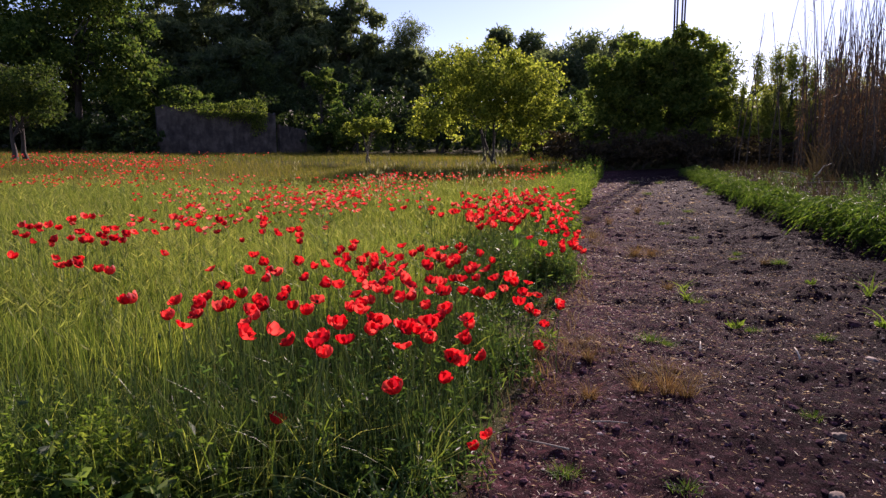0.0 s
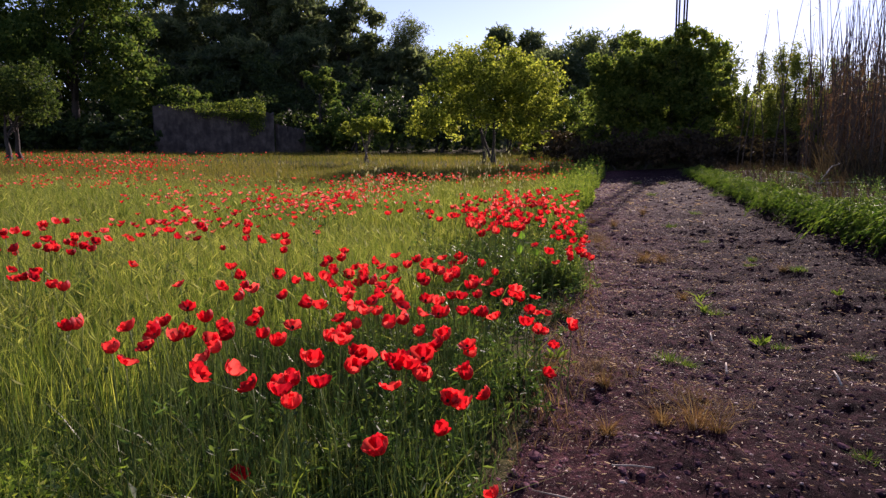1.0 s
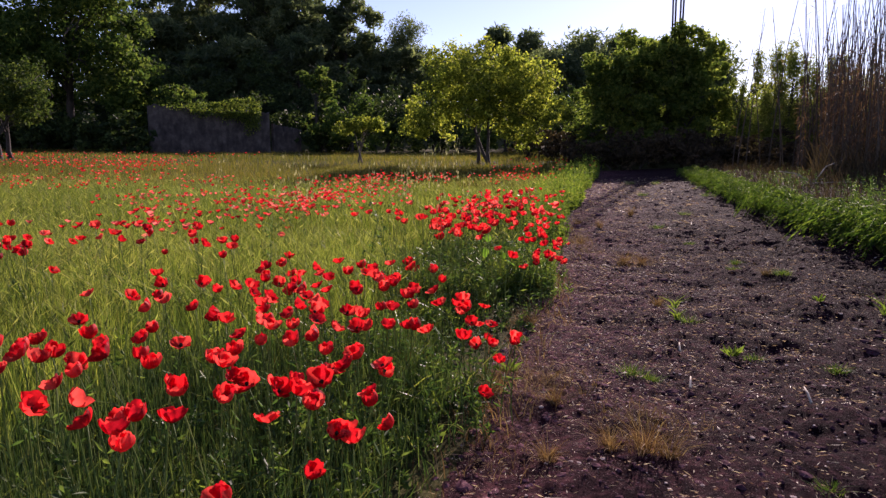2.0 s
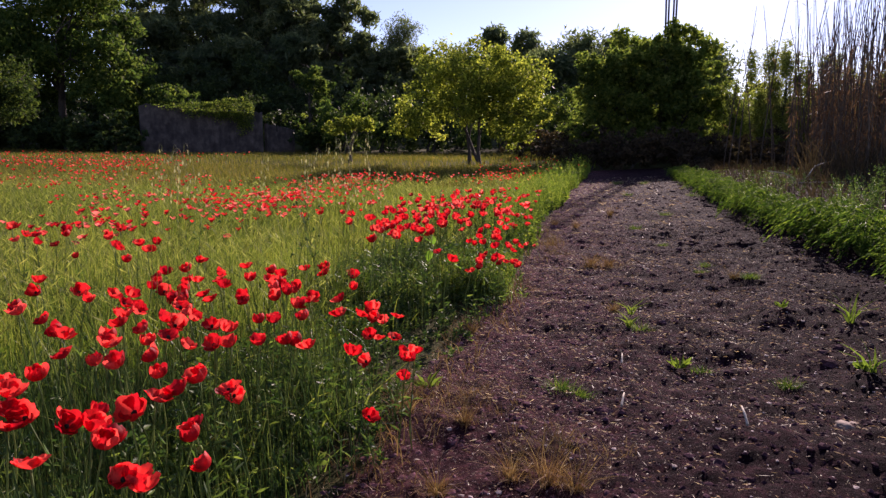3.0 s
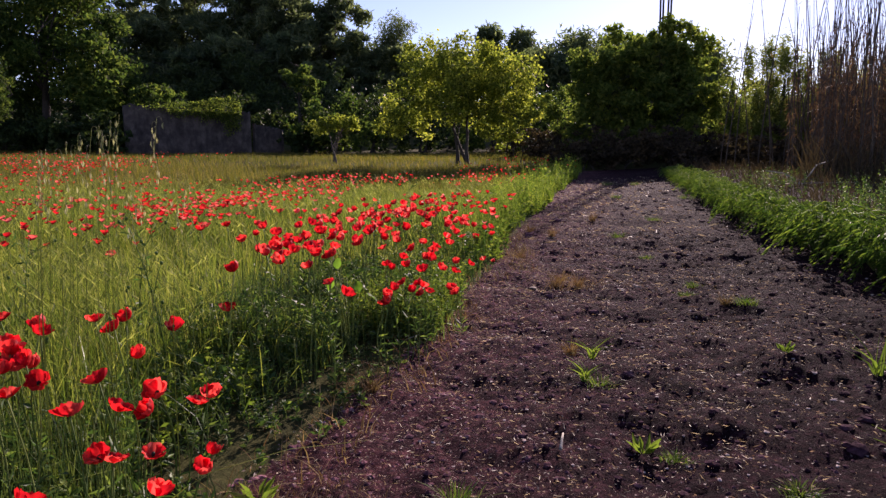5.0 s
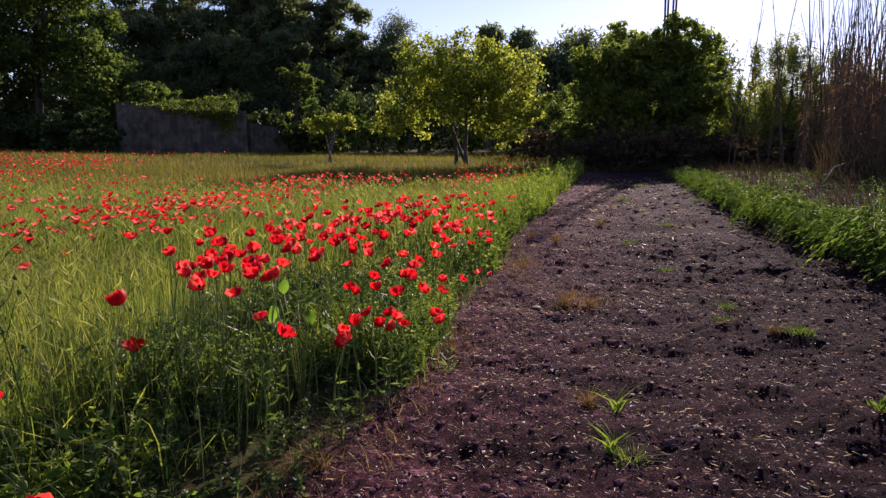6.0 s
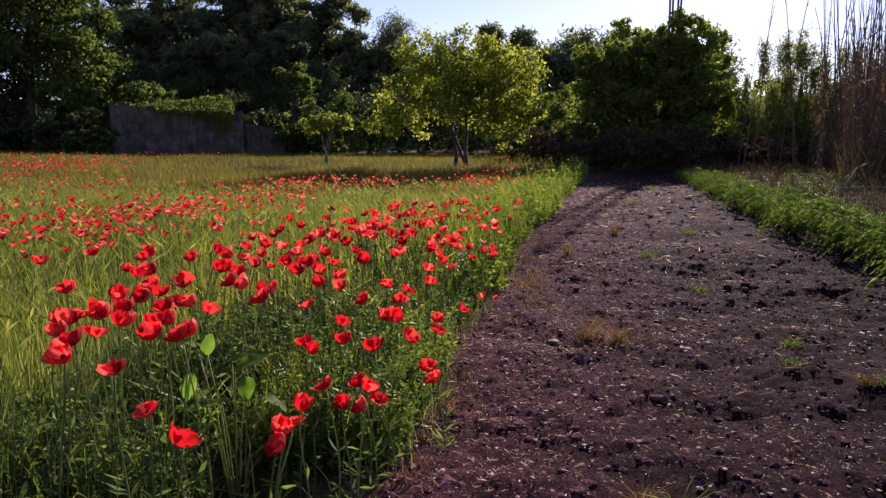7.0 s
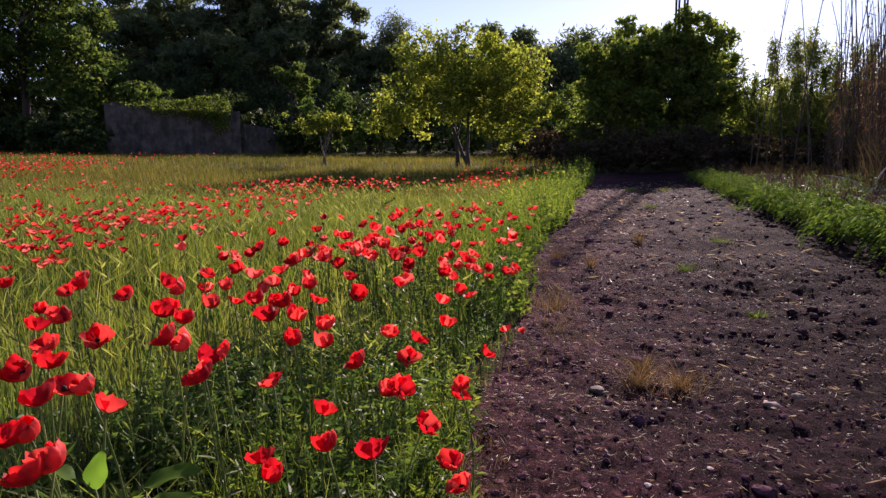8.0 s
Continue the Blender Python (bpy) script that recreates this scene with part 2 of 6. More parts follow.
def leaves(centres, size, ratio=0.45, axis=None, fold=0.12, flat=0.0):
    """Folded pointed leaves, two halves each."""
    n = len(centres)
    a = unit(RNG.normal(size=(n, 3)) * (1, 1, 1 - flat) if axis is None else axis)
    b = unit(np.cross(a, RNG.normal(size=(n, 3)) * (1 - flat, 1 - flat, 1) + (0, 0, flat)))
    nrm = np.cross(a, b)
    s = (size * np.ones(n))[:, None]
    mid = centres + nrm * s * fold
    v = np.stack([centres - a * s / 2, mid - b * s * ratio / 2, centres + a * s / 2, mid + b * s * ratio / 2], 1).reshape(-1, 3)
    f = (np.arange(n)[:, None, None] * 4 + np.array([(0, 1, 2), (0, 2, 3)])[None]).reshape(-1, 3)
    return v, f


def tube(points, radii, sides=6):
    """A tapered tube along points, closed at its end."""
    p, r = np.asarray(points, float), np.asarray(radii, float)
    d = unit(np.gradient(p, axis=0))
    ref = np.where(np.abs(d[:, 2:3]) > 0.9, np.array([[1.0, 0, 0]]), np.array([[0, 0, 1.0]]))
    u = unit(np.cross(d, ref))
    w = np.cross(d, u)
    ang = np.linspace(0, 2 * np.pi, sides, endpoint=False)
    v = (p[:, None] + r[:, None, None] * (np.cos(ang)[None, :, None] * u[:, None] + np.sin(ang)[None, :, None] * w[:, None])).reshape(-1, 3)
    f = []
    for i in range(len(p) - 1):
        for j in range(sides):
            a, b = i * sides + j, i * sides + (j + 1) % sides
            f += [(a, b, b + sides), (a, b + sides, a + sides)]
    v = np.concatenate([v, p[-1:]])
    k = (len(p) - 1) * sides
    f += [(k + j, k + (j + 1) % sides, len(v) - 1) for j in range(sides)]
    return v, np.array(f)


def lump(radius, squash=0.7, rough=0.25, rings=4, sides=7, seed=0):
    """An irregular stone or clod."""
    g = np.random.default_rng(seed)
    v, f = [(0, 0, -squash * radius)], []
    for i in range(1, rings):
        ph = np.pi * i / rings
        for j in range(sides):
            th = 2 * np.pi * j / sides + g.uniform(-0.2, 0.2)
            r = radius * (1 + g.uniform(-rough, rough))
            v.append((r * np.sin(ph) * np.cos(th), r * np.sin(ph) * np.sin(th) * g.uniform(0.75, 1.1), -r * np.cos(ph) * squash))
    v.append((0, 0, squash * radius))
    for j in range(sides):
        f.append((0, 1 + (j + 1) % sides, 1 + j))
        for i in range(rings - 2):
            a, b = 1 + i * sides + j, 1 + i * sides + (j + 1) % sides
            f += [(a, b, b + sides), (a, b + sides, a + sides)]
        a = 1 + (rings - 2) * sides
        f.append((a + j, a + (j + 1) % sides, len(v) - 1))
    return np.array(v, float), np.array(f)


# ---- the lie of the land ----
EDGE_Y = (-6, 0.5, 1.6, 2.4, 3.0, 3.56, 4.0, 4.7, 5.1, 5.56, 6.3, 6.9, 8.0, 8.9, 10.5, 12.5, 15.8, 19.0, 23.4, 34.0)
EDGE_X = (-0.6, 0.15, 0.38, 0.62, 0.80, 0.82, 0.93, 1.16, 1.25, 1.40, 1.52, 1.64, 1.84, 2.03, 2.27, 2.74, 3.48, 4.25, 5.40, 8.0)
ROW_Y = (-2.0, 3.0, 6.8, 8.5, 13.0, 22.5, 25.0)
ROW_X = (3.45, 4.55, 5.33, 5.57, 6.38, 8.62, 9.2)


def edge_x(y):
    return np.interp(y, EDGE_Y, EDGE_X)


def row_x(y):
    return np.interp(y, ROW_Y, ROW_X)


def soft(v, s):
    return s * np.log1p(np.exp(np.clip(v / s, -40, 40)))


def value_noise(x, y, seed=0):
    """Smooth noise in 0..1 over the plane."""
    xi, yi = np.floor(x).astype(np.int64), np.floor(y).astype(np.int64)
    fx, fy = x - xi, y - yi
    fx, fy = fx * fx * (3 - 2 * fx), fy * fy * (3 - 2 * fy)

    def h(i, j):
        n = (i * 374761393 + j * 668265263 + seed * 982451653) & 0x7FFFFFFF
        n = ((n ^ (n >> 13)) * 1274126177) & 0x7FFFFFFF
        return ((n ^ (n >> 16)) & 0xFFFF) / 65535.0

    a, b, c, d = h(xi, yi), h(xi + 1, yi), h(xi, yi + 1), h(xi + 1, yi + 1)
    return a + (b - a) * fx + (c - a) * fy + (a - b - c + d) * fx * fy


def land(x, y):
    """Height of the ground, without clods: the field swells towards the trees, the strip stays lower."""
    x, y = np.asarray(x, float), np.asarray(y, float)
    far = 1 / (1 + np.exp(np.clip(-(y - 86) / 7, -40, 40)))
    base = 0.02 * soft(y - 8, 1.5) + 0.015 * soft(-np.maximum(x, -60) - 5, 2)
    swell = 0.035 * soft(np.minimum(y, 36) - 20, 3) + 0.012 * soft(np.minimum(y, 76) - 50, 3)
    low = 0.03 * soft(np.minimum(y, 62) - 34, 3)
    field = 1 / (1 + np.exp(np.clip((x - edge_x(y) + 1.6) / 0.7, -40, 40)))
    z = base + low + (swell - low) * field + 0.05 * np.minimum(soft(x - 2.2, 0.3), 9)
    return z + 9 * far


def soil_z(x, y):
    """Height with the furrows and clods of the bare strip."""
    x, y = np.asarray(x, float), np.asarray(y, float)
    bare = 1 / (1 + np.exp(np.clip(-(x - edge_x(y)) / 0.06, -40, 40))) * (1 / (1 + np.exp(np.clip((x - row_x(y) - 3) / 0.5, -40, 40))))
    near = np.clip(1.3 - y / 26, 0.25, 1)
    z = 0.07 * (value_noise(x * 1.7, y * 1.7, 1) - 0.5) + 0.034 * (value_noise(x * 5.2, y * 5.2, 2) - 0.5)
    lumps = np.abs(2 * value_noise(x * 8 + y * 2.4, y * 8 - x * 1.6, 3) - 1)
    small = np.abs(2 * value_noise(x * 14 + 3, y * 14 - 5, 4) - 1)
    pits = np.clip((value_noise(x * 1.9 + 9, y * 2.3 + 4, 41) - 0.66) / 0.3, 0, 1)
    ridges = value_noise(x * 0.8 + y * 0.3, y * 2.9 + x * 0.4, 51) - 0.5
    z = z + 0.085 * ridges * np.clip((y - 5) / 5, 0.15, 1) - 0.020 * pits + 0.038 * (value_noise(x * 2.7 + 1, y * 3.5 + 6, 61) - 0.5) * np.clip(1.5 - y / 14, 0.3, 1) + 0.019 * (lumps - 0.5) + 0.017 * (small - 0.5) + 0.012 * (value_noise(x * 31, y * 31, 7) - 0.5)
    return land(x, y) + z * (0.25 + 0.75 * bare) * near


# ---- ground ----
def graded(lo, hi, centre_lo, centre_hi, step, grow):
    a = list(np.arange(centre_lo, centre_hi, step))
    s, v = step, centre_lo
    while v > lo:
        s *= grow
        v -= s
        a.insert(0, v)
    s, v = step, a[-1]
    while v < hi:
        s *= grow
        v += s
        a.append(v)
    return np.array(a)


gx = graded(-900, 900, 0.3, 4.4, 0.026, 1.085)
gy = graded(-300, 10, 1.2, 10.0, 0.027, 1.07)
gy = np.concatenate([gy[gy < 10], graded(10, 1500, 10.0, 26.0, 0.10, 1.08)])
GX, GY = np.meshgrid(gx, gy)
GZ = soil_z(GX, GY)
gv = np.stack([GX, GY, GZ], -1).reshape(-1, 3)
ni, nj = len(gy), len(gx)
ii, jj = np.meshgrid(np.arange(ni - 1), np.arange(nj - 1), indexing="ij")
q = (ii * nj + jj).ravel()
quads = np.stack([q, q + 1, q + 1 + nj, q + nj], 1)
mid = gv[quads].mean(1)
is_bare = (mid[:, 0] > edge_x(mid[:, 1]) - 0.05) & (mid[:, 0] < row_x(mid[:, 1]) + 3.5) & (mid[:, 1] < 30) & (mid[:, 1] > -6)


def sheet(name, faces, material, label, category):
    used, inv = np.unique(faces, return_inverse=True)
    ob = made(name, (gv[used], inv.reshape(faces.shape)), material)
    return tagged(ob, label, category, kind="structure")


sheet("ground", quads[~is_bare], M_FIELD, "green-brown field soil under the grass", "ground")
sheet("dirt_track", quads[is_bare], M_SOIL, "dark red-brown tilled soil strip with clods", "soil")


def scattered(n, x0, x1, y0, y1, keep=None):
    x, y = RNG.uniform(x0, x1, n), RNG.uniform(y0, y1, n)
    if keep is not None:
        k = keep(x, y)
        x, y = x[k], y[k]
    return x, y


def on_land(x, y, up=0.0):
    return np.stack([x, y, land(x, y) + up], 1)


# ---- trees ----
def crown_points(n, blobs, clump, rng, shell=0.55):
    """Leaf places in clumps through the outer part of lumpy blobs (x, y, z, rx, ry, rz)."""
    w = np.array([b[3] * b[4] * b[5] for b in blobs]) ** 0.67
    pick = rng.choice(len(blobs), size=n // clump + 1, p=w / w.sum())
    b = np.array(blobs)[pick]
    d = unit(rng.normal(size=(len(pick), 3)))
    lumpy = 0.80 + 0.45 * np.array([noise.noise(Vector(dd * 2.2) + Vector((k * 7.3, 0, 0))) for dd, k in zip(d, pick)])
    rad = (shell + (1 - shell) * rng.uniform(0, 1, len(pick)) ** 0.6) * lumpy
    c = b[:, :3] + d * b[:, 3:] * rad[:, None]
    spread = 0.2 * b[:, 3:].mean(1)
    pts = np.repeat(c, clump, 0) + rng.normal(size=(len(c) * clump, 3)) * np.repeat(spread, clump)[:, None] * (1, 1, 0.7)
    return pts[:n]


def lobed(blobs, per, rng):
    """Breaks crown parts into smaller lobes set over their surface."""
    out = []
    for b in blobs:
        for k in range(per):
            v = 1 - 2 * (k + 0.5) / per
            a = k * 2.39996 + rng.uniform(0, 1)
            d = np.array([math.sqrt(1 - v * v) * math.cos(a), math.sqrt(1 - v * v) * math.sin(a), v]) + rng.normal(size=3) * 0.12
            c = np.array(b[:3]) + d * np.array(b[3:]) * rng.uniform(0.62, 0.86)
            r = np.array(b[3:]) * rng.uniform(0.26, 0.44)
            out.append((*c, *(0.5 * r + 0.5 * r.mean())))
        out.append((*b[:3], *(np.array(b[3:]) * 0.55)))
    return out


def tree(name, x, y, blobs, n, leaf, leaf_mat, bark, label, trunk_r=0.2, stems=1, limbs=9, ratio=0.5, clump=24, shell=0.5, seed=1, category="tree", lean=0.0, group="", lobes=9):
    """A tree: blobs are crown parts relative to the foot of the trunk."""
    rng = np.random.default_rng(seed)
    root = tagged(new(name), label, category, group)
    root.location = (x, y, float(land(x, y)))
    top = max(b[2] for b in blobs)
    parts_t, parts_l = [], []
    for s in range(stems):
        ang = rng.uniform(0, 6.28)
        foot = np.array([math.cos(ang), math.sin(ang), 0]) * (0.0 if stems == 1 else 0.5)
        b = blobs[s % len(blobs)]
        end = np.array([b[0] * 0.5 + lean, b[1] * 0.5, top * 0.9])
        ts = np.linspace(0, 1, 7)
        line = foot + ts[:, None] * (end - foot) + np.cumsum(rng.normal(size=(7, 3)) * 0.03 * top * 0.3, 0) * (ts > 0)[:, None]
        line[0, 2] = -0.15
        parts_t.append(tube(line, trunk_r * (1.25 - 1.1 * ts) * (1 + 0.5 * (ts == 0)), 8))
        for k in range(limbs):
            b = blobs[rng.integers(len(blobs))]
            t0 = rng.uniform(0.3, 0.85)
            a = line[0] + (line[-1] - line[0]) * t0
            a = np.array([np.interp(t0, ts, line[:, q]) for q in range(3)])
            e = np.array(b[:3]) + unit(rng.normal(size=3)) * np.array(b[3:]) * 0.75
            u = np.linspace(0, 1, 5)[:, None]
            bow = a + u * (e - a) + np.sin(u * np.pi) * np.array([0, 0, 0.08 * top]) + rng.normal(size=(5, 3)) * 0.04 * (u > 0) * np.linalg.norm(e - a)
            r0 = trunk_r * 0.5 * (1.1 - t0)
            parts_l.append(tube(bow, r0 * (1.05 - u[:, 0] * 0.9), 5))
            for _ in range(3):
                s0 = bow[rng.integers(2, 5)]
                e2 = s0 + unit(rng.normal(size=3) + (0, 0, 0.3)) * 0.35 * np.linalg.norm(e - a)
                parts_l.append(tube([s0, (s0 + e2) / 2 + rng.normal(size=3) * 0.05, e2], [r0 * 0.35, r0 * 0.25, r0 * 0.1], 4))
    if y < 35 and category == "tree":
        made("trunk", joined(*parts_t), bark, root)
        for k in range(0, len(parts_l), 4):
            made("limb", joined(*parts_l[k:k + 4]), bark, root)
    else:
        made("trunk", joined(*parts_t, *parts_l), bark, root)
    pts = crown_points(n, lobed(blobs, lobes, rng) if lobes else blobs, clump, rng, shell)
    made("crown", leaves(pts, leaf * rng.uniform(0.6, 1.3, len(pts)), ratio), leaf_mat, root)
    return root


# the round fruit tree in the field
tree("fruit_tree", 1.6, 33.0, [(-2.7, 0, 2.4, 1.7, 1.9, 1.2), (-1.5, 0.2, 4.35, 2.2, 2.2, 1.6), (-0.2, 0.0, 4.7, 2.5, 2.4, 1.7), (0.7, -0.9, 4.3, 1.9, 1.7, 1.4), (1.7, 0, 3.9, 2.2, 2.3, 1.6), (2.6, 0, 2.7, 1.5, 1.8, 1.4), (0.1, -0.9, 2.8, 2.4, 1.8, 1.1), (1.9, -0.7, 1.9, 1.5, 1.4, 1.1)],
     25000, 0.165, M_TREE_Y, M_BARK_D, "round yellow-green leafy fruit tree standing in the poppy field", 0.075, 3, 8, 0.6, 16, 0.35, 3, lobes=13)
tree("young_tree", -5.0, 34.6, [(-0.75, 0, 1.9, 0.85, 0.8, 0.45), (0.65, 0, 2.05, 0.85, 0.8, 0.5), (0.0, 0.3, 2.2, 0.7, 0.7, 0.35)], 3600, 0.13, M_TREE_Y, M_BARK,
     "small young flat-topped tree with thin forked trunk", 0.042, 2, 5, 0.6, 14, 0.3, 5)
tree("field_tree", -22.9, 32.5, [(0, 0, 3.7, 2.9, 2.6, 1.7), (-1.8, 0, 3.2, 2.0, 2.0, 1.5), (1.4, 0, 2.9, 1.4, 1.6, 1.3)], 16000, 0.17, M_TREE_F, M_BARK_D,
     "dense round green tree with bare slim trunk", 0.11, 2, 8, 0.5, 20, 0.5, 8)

# the dark wood behind the wall
# the last crown part is an overhang added to keep sky light off the shrubs
tree("broadleaf_tree", -35, 57, [(0, 0, 11, 8, 7, 6), (4.5, -1, 7.5, 5.5, 5, 4.5), (-5, 0, 8, 7, 6, 6), (6.5, -2, 5.0, 4.0, 3.5, 2.6), (1, 0, 15, 6, 6, 4.5), (-3, -5, 8.2, 6.5, 4, 2.4)], 46000, 0.40, M_TREE_W, M_BARK_D,
     "tall broad green tree at the wood edge", 0.34, 1, 16, 0.55, 24, 0.55, 11)
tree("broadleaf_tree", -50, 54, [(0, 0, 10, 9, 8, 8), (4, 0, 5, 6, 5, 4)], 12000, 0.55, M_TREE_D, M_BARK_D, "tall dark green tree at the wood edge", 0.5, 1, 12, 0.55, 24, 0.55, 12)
tree("broadleaf_tree", -13.3, 60.5, [(0, 0, 6.6, 2.1, 2.0, 1.3), (0.9, 0, 5.6, 1.4, 1.4, 0.9)], 2600, 0.34, M_TREE_W, M_BARK_D, "small bright green tree in front of the dark wood", 0.14, 1, 8, 0.55, 20, 0.4, 13)
PINES = ((-36, 94, 20, 7.0), (-29.5, 92, 20, 6.5), (-22.5, 94, 21, 6.5), (-16.5, 92, 16, 5.5), (-44, 96, 21, 7.5), (-10.5, 94, 8, 5.0), (-26, 100, 21, 7.0), (-41, 86, 13, 6.0), (-31, 84, 10.5, 5.5), (-21, 85, 11, 5.5))
for k, (px, py, ph, pr) in enumerate(PINES):
    tree("pine_tree", px, py, [(0, 0, ph * 0.82, pr, pr, ph * 0.17), (-pr * 0.5, 0, ph * 0.6, pr * 0.9, pr, ph * 0.15), (pr * 0.45, 0, ph * 0.5, pr, pr, ph * 0.16), (0, -1, ph * 0.3, pr * 1.1, pr, ph * 0.15), (0.5, -1, ph * 0.1, pr * 1.2, pr, ph * 0.13)],
         14000, 1.0, M_PINE, M_BARK_D, "tall dark pine tree in the wood", 0.32, 1, 14, 0.24, 26, 0.25, 20 + k, group="pines of the wood")
SHRUBS = ((-42, 66, 13, 6), (-36, 69, 12, 6), (-48, 66, 12, 6), (17.5, 46, 5.6, 2.4), (20.5, 45, 5.4, 2.6), (25, 42, 4.8, 3.5), (29, 38, 5, 4), (-40, 78, 11, 5), (-33, 76, 11, 5), (-27, 78, 11, 5), (-21, 76, 11, 5), (-15, 77, 10, 5), (-9, 76, 8, 4.5), (-47, 74, 10, 6), (-26.5, 49.5, 4.2, 2.4), (-12.0, 57.8, 3.2, 1.8), (-60, 56, 6, 5), (-54, 60, 7, 5), (-38, 56, 5, 4), (-33, 55, 4, 3.5), (-44, 55, 4.5, 4), (-29, 60, 5, 3.5), (-46, 58, 7, 5), (-30, 62, 7, 4), (-24, 63, 6, 4), (-12, 63, 7, 4), (0.5, 66, 9, 4.5), (7, 64, 8, 4.5), (13, 62, 7, 4.5), (19, 58, 5.5, 4.0), (25, 54, 5.0, 4.0), (31, 48, 6, 4.5), (36, 40, 6, 5), (-52, 44, 5, 5), (-19.5, 61, 6.5, 3.2), (-13.5, 61.5, 5.5, 3.0), (-9.5, 57, 6.5, 3.0), (-6.5, 60, 8.0, 3.0), (-2.0, 62, 6.5, 3.5), (4.0, 58, 5.0, 3.5), (-28, 60, 4.0, 3.0), (-40, 62, 3.5, 4.0), (8.5, 54, 6.0, 3.2), (-24.8, 58, 7.0, 2.4))
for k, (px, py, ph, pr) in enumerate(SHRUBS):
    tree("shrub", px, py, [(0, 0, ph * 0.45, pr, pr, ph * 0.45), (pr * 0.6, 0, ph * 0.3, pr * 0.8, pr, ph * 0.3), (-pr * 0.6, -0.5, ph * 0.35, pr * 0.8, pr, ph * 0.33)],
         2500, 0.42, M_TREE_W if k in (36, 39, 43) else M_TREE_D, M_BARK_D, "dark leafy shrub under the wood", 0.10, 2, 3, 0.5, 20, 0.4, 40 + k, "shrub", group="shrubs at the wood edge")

# far hill with pines
tree("far_pine", -8.2, 97, [(0, 0, 10.4, 3.2, 3, 2.6), (1.2, 0, 7.0, 2.8, 3, 2.2), (-1.2, 0, 7.6, 2.4, 3, 2.2), (-0.8, 0, 4, 3, 3, 2)], 9000, 0.5, M_PINE, M_BARK_D, "lone pine with open crown on the hill", 0.3, 1, 10, 0.25, 20, 0.2, 61, lobes=0)
FAR = ((6, 106, 12.5, 2.8), (11.3, 108, 11.5, 3.0), (19.5, 106, 11, 5.0), (26, 104, 10, 5.5), (33, 106, 9.5, 5.5), (1.0, 104, 8, 4.5), (-4, 102, 7, 5), (14, 100, 7.5, 5.5), (22, 98, 7, 5.5), (39, 104, 8, 5), (-14, 100, 9, 5))
for k, (px, py, ph, pr) in enumerate(FAR):
    tree("far_pine", px, py, [(0, 0, ph * 0.82, pr * 0.8, pr, ph * 0.17), (0, 0, ph * 0.6, pr * 1.15, pr, ph * 0.24), (0, 0, ph * 0.3, pr * 1.3, pr, ph * 0.28)],
         4200, 0.95, M_PINE, M_BARK_D, "round pine tree on the far hillside", 0.3, 1, 8, 0.3, 26, 0.3, 70 + k, group="pines on the hillside", lobes=0)

tree("pale_shrub", 7.9, 46, [(0.3, 0, 3.2, 1.2, 1.3, 1.5), (0.6, -0.4, 1.8, 1.4, 1.4, 1.4)], 4200, 0.22, M_TREE_G, M_BARK_D, "pale yellow-green shrub beside the dark thicket", 0.08, 3, 5, 0.5, 14, 0.3, 64, "shrub")

# thicket at the end of the track
BUSH = ((9.4, 38, 6.6, 1.9), (11.0, 38.5, 7.5, 2.1), (13.2, 38, 7.4, 2.0), (9.8, 41, 7.0, 2.5), (14.2, 39.5, 7.3, 1.8), (12.8, 38.2, 7.6, 1.4))
for k, (px, py, ph, pr) in enumerate(BUSH):
    tree("ivy_tree", px, py, [(0, 0, ph * 0.72, pr, pr, ph * 0.28), (0.2, -0.4, ph * 0.4, pr * 1.05, pr, ph * 0.3), (-0.2, -0.4, ph * 0.15, pr, pr, ph * 0.2)],
         12000, 0.25, M_TREE_G, M_BARK_D, "dense dark ivy-clad tree at the end of the track", 0.2, 2, 8, 0.6, 20, 0.55, 90 + k, group="trees at the end of the track")
THIN = ((16.2, 37, 5.4, 1.2), (17.4, 36, 6.8, 1.0), (18.3, 35.5, 6.6, 1.1), (19.4, 35, 5.6, 1.3), (20.6, 34, 5.9, 1.4), (21.9, 34, 5.4, 1.5), (23.3, 33, 5.2, 1.6), (24.8, 32, 5.2, 1.7))
for k, (px, py, ph, pr) in enumerate(THIN):
    g = np.random.default_rng(1100 + k)
    plumes = [(g.uniform(-1, 1) * pr, g.uniform(-0.6, 0.6) * pr, ph * g.uniform(0.55, 0.86), 0.24, 0.24, ph * g.uniform(0.12, 0.2)) for _ in range(9)]
    tree("willow_shrub", px, py, plumes + [(0.2, 0, ph * 0.42, pr, pr, ph * 0.34), (-0.4, -0.3, ph * 0.22, pr * 1.1, pr, ph * 0.24)],
         9500, 0.18, M_WILLOW if k % 3 else M_TREE_G, M_BARK_D, "thin-leaved upright shrub with feathery twigs", 0.05, 4, 9, 0.28, 6, 0.1, 110 + k, "shrub", group="thin shrubs by the canes", lobes=0)
BRAMBLE = ((9.4, 30.6, 2.0), (7.4, 31.2, 2.0), (11.4, 30.4, 2.0), (13.3, 30.0, 1.6), (8.0, 33, 2.0), (10.5, 33.5, 2.2), (13, 33, 2.0), (15.5, 32, 2.0), (18, 30, 1.9), (12.0, 29.5, 1.2), (14.5, 28, 1.2), (5.0, 38, 2.2), (7.2, 40, 2.6), (20.5, 28, 2.0), (16.5, 26.5, 1.2))
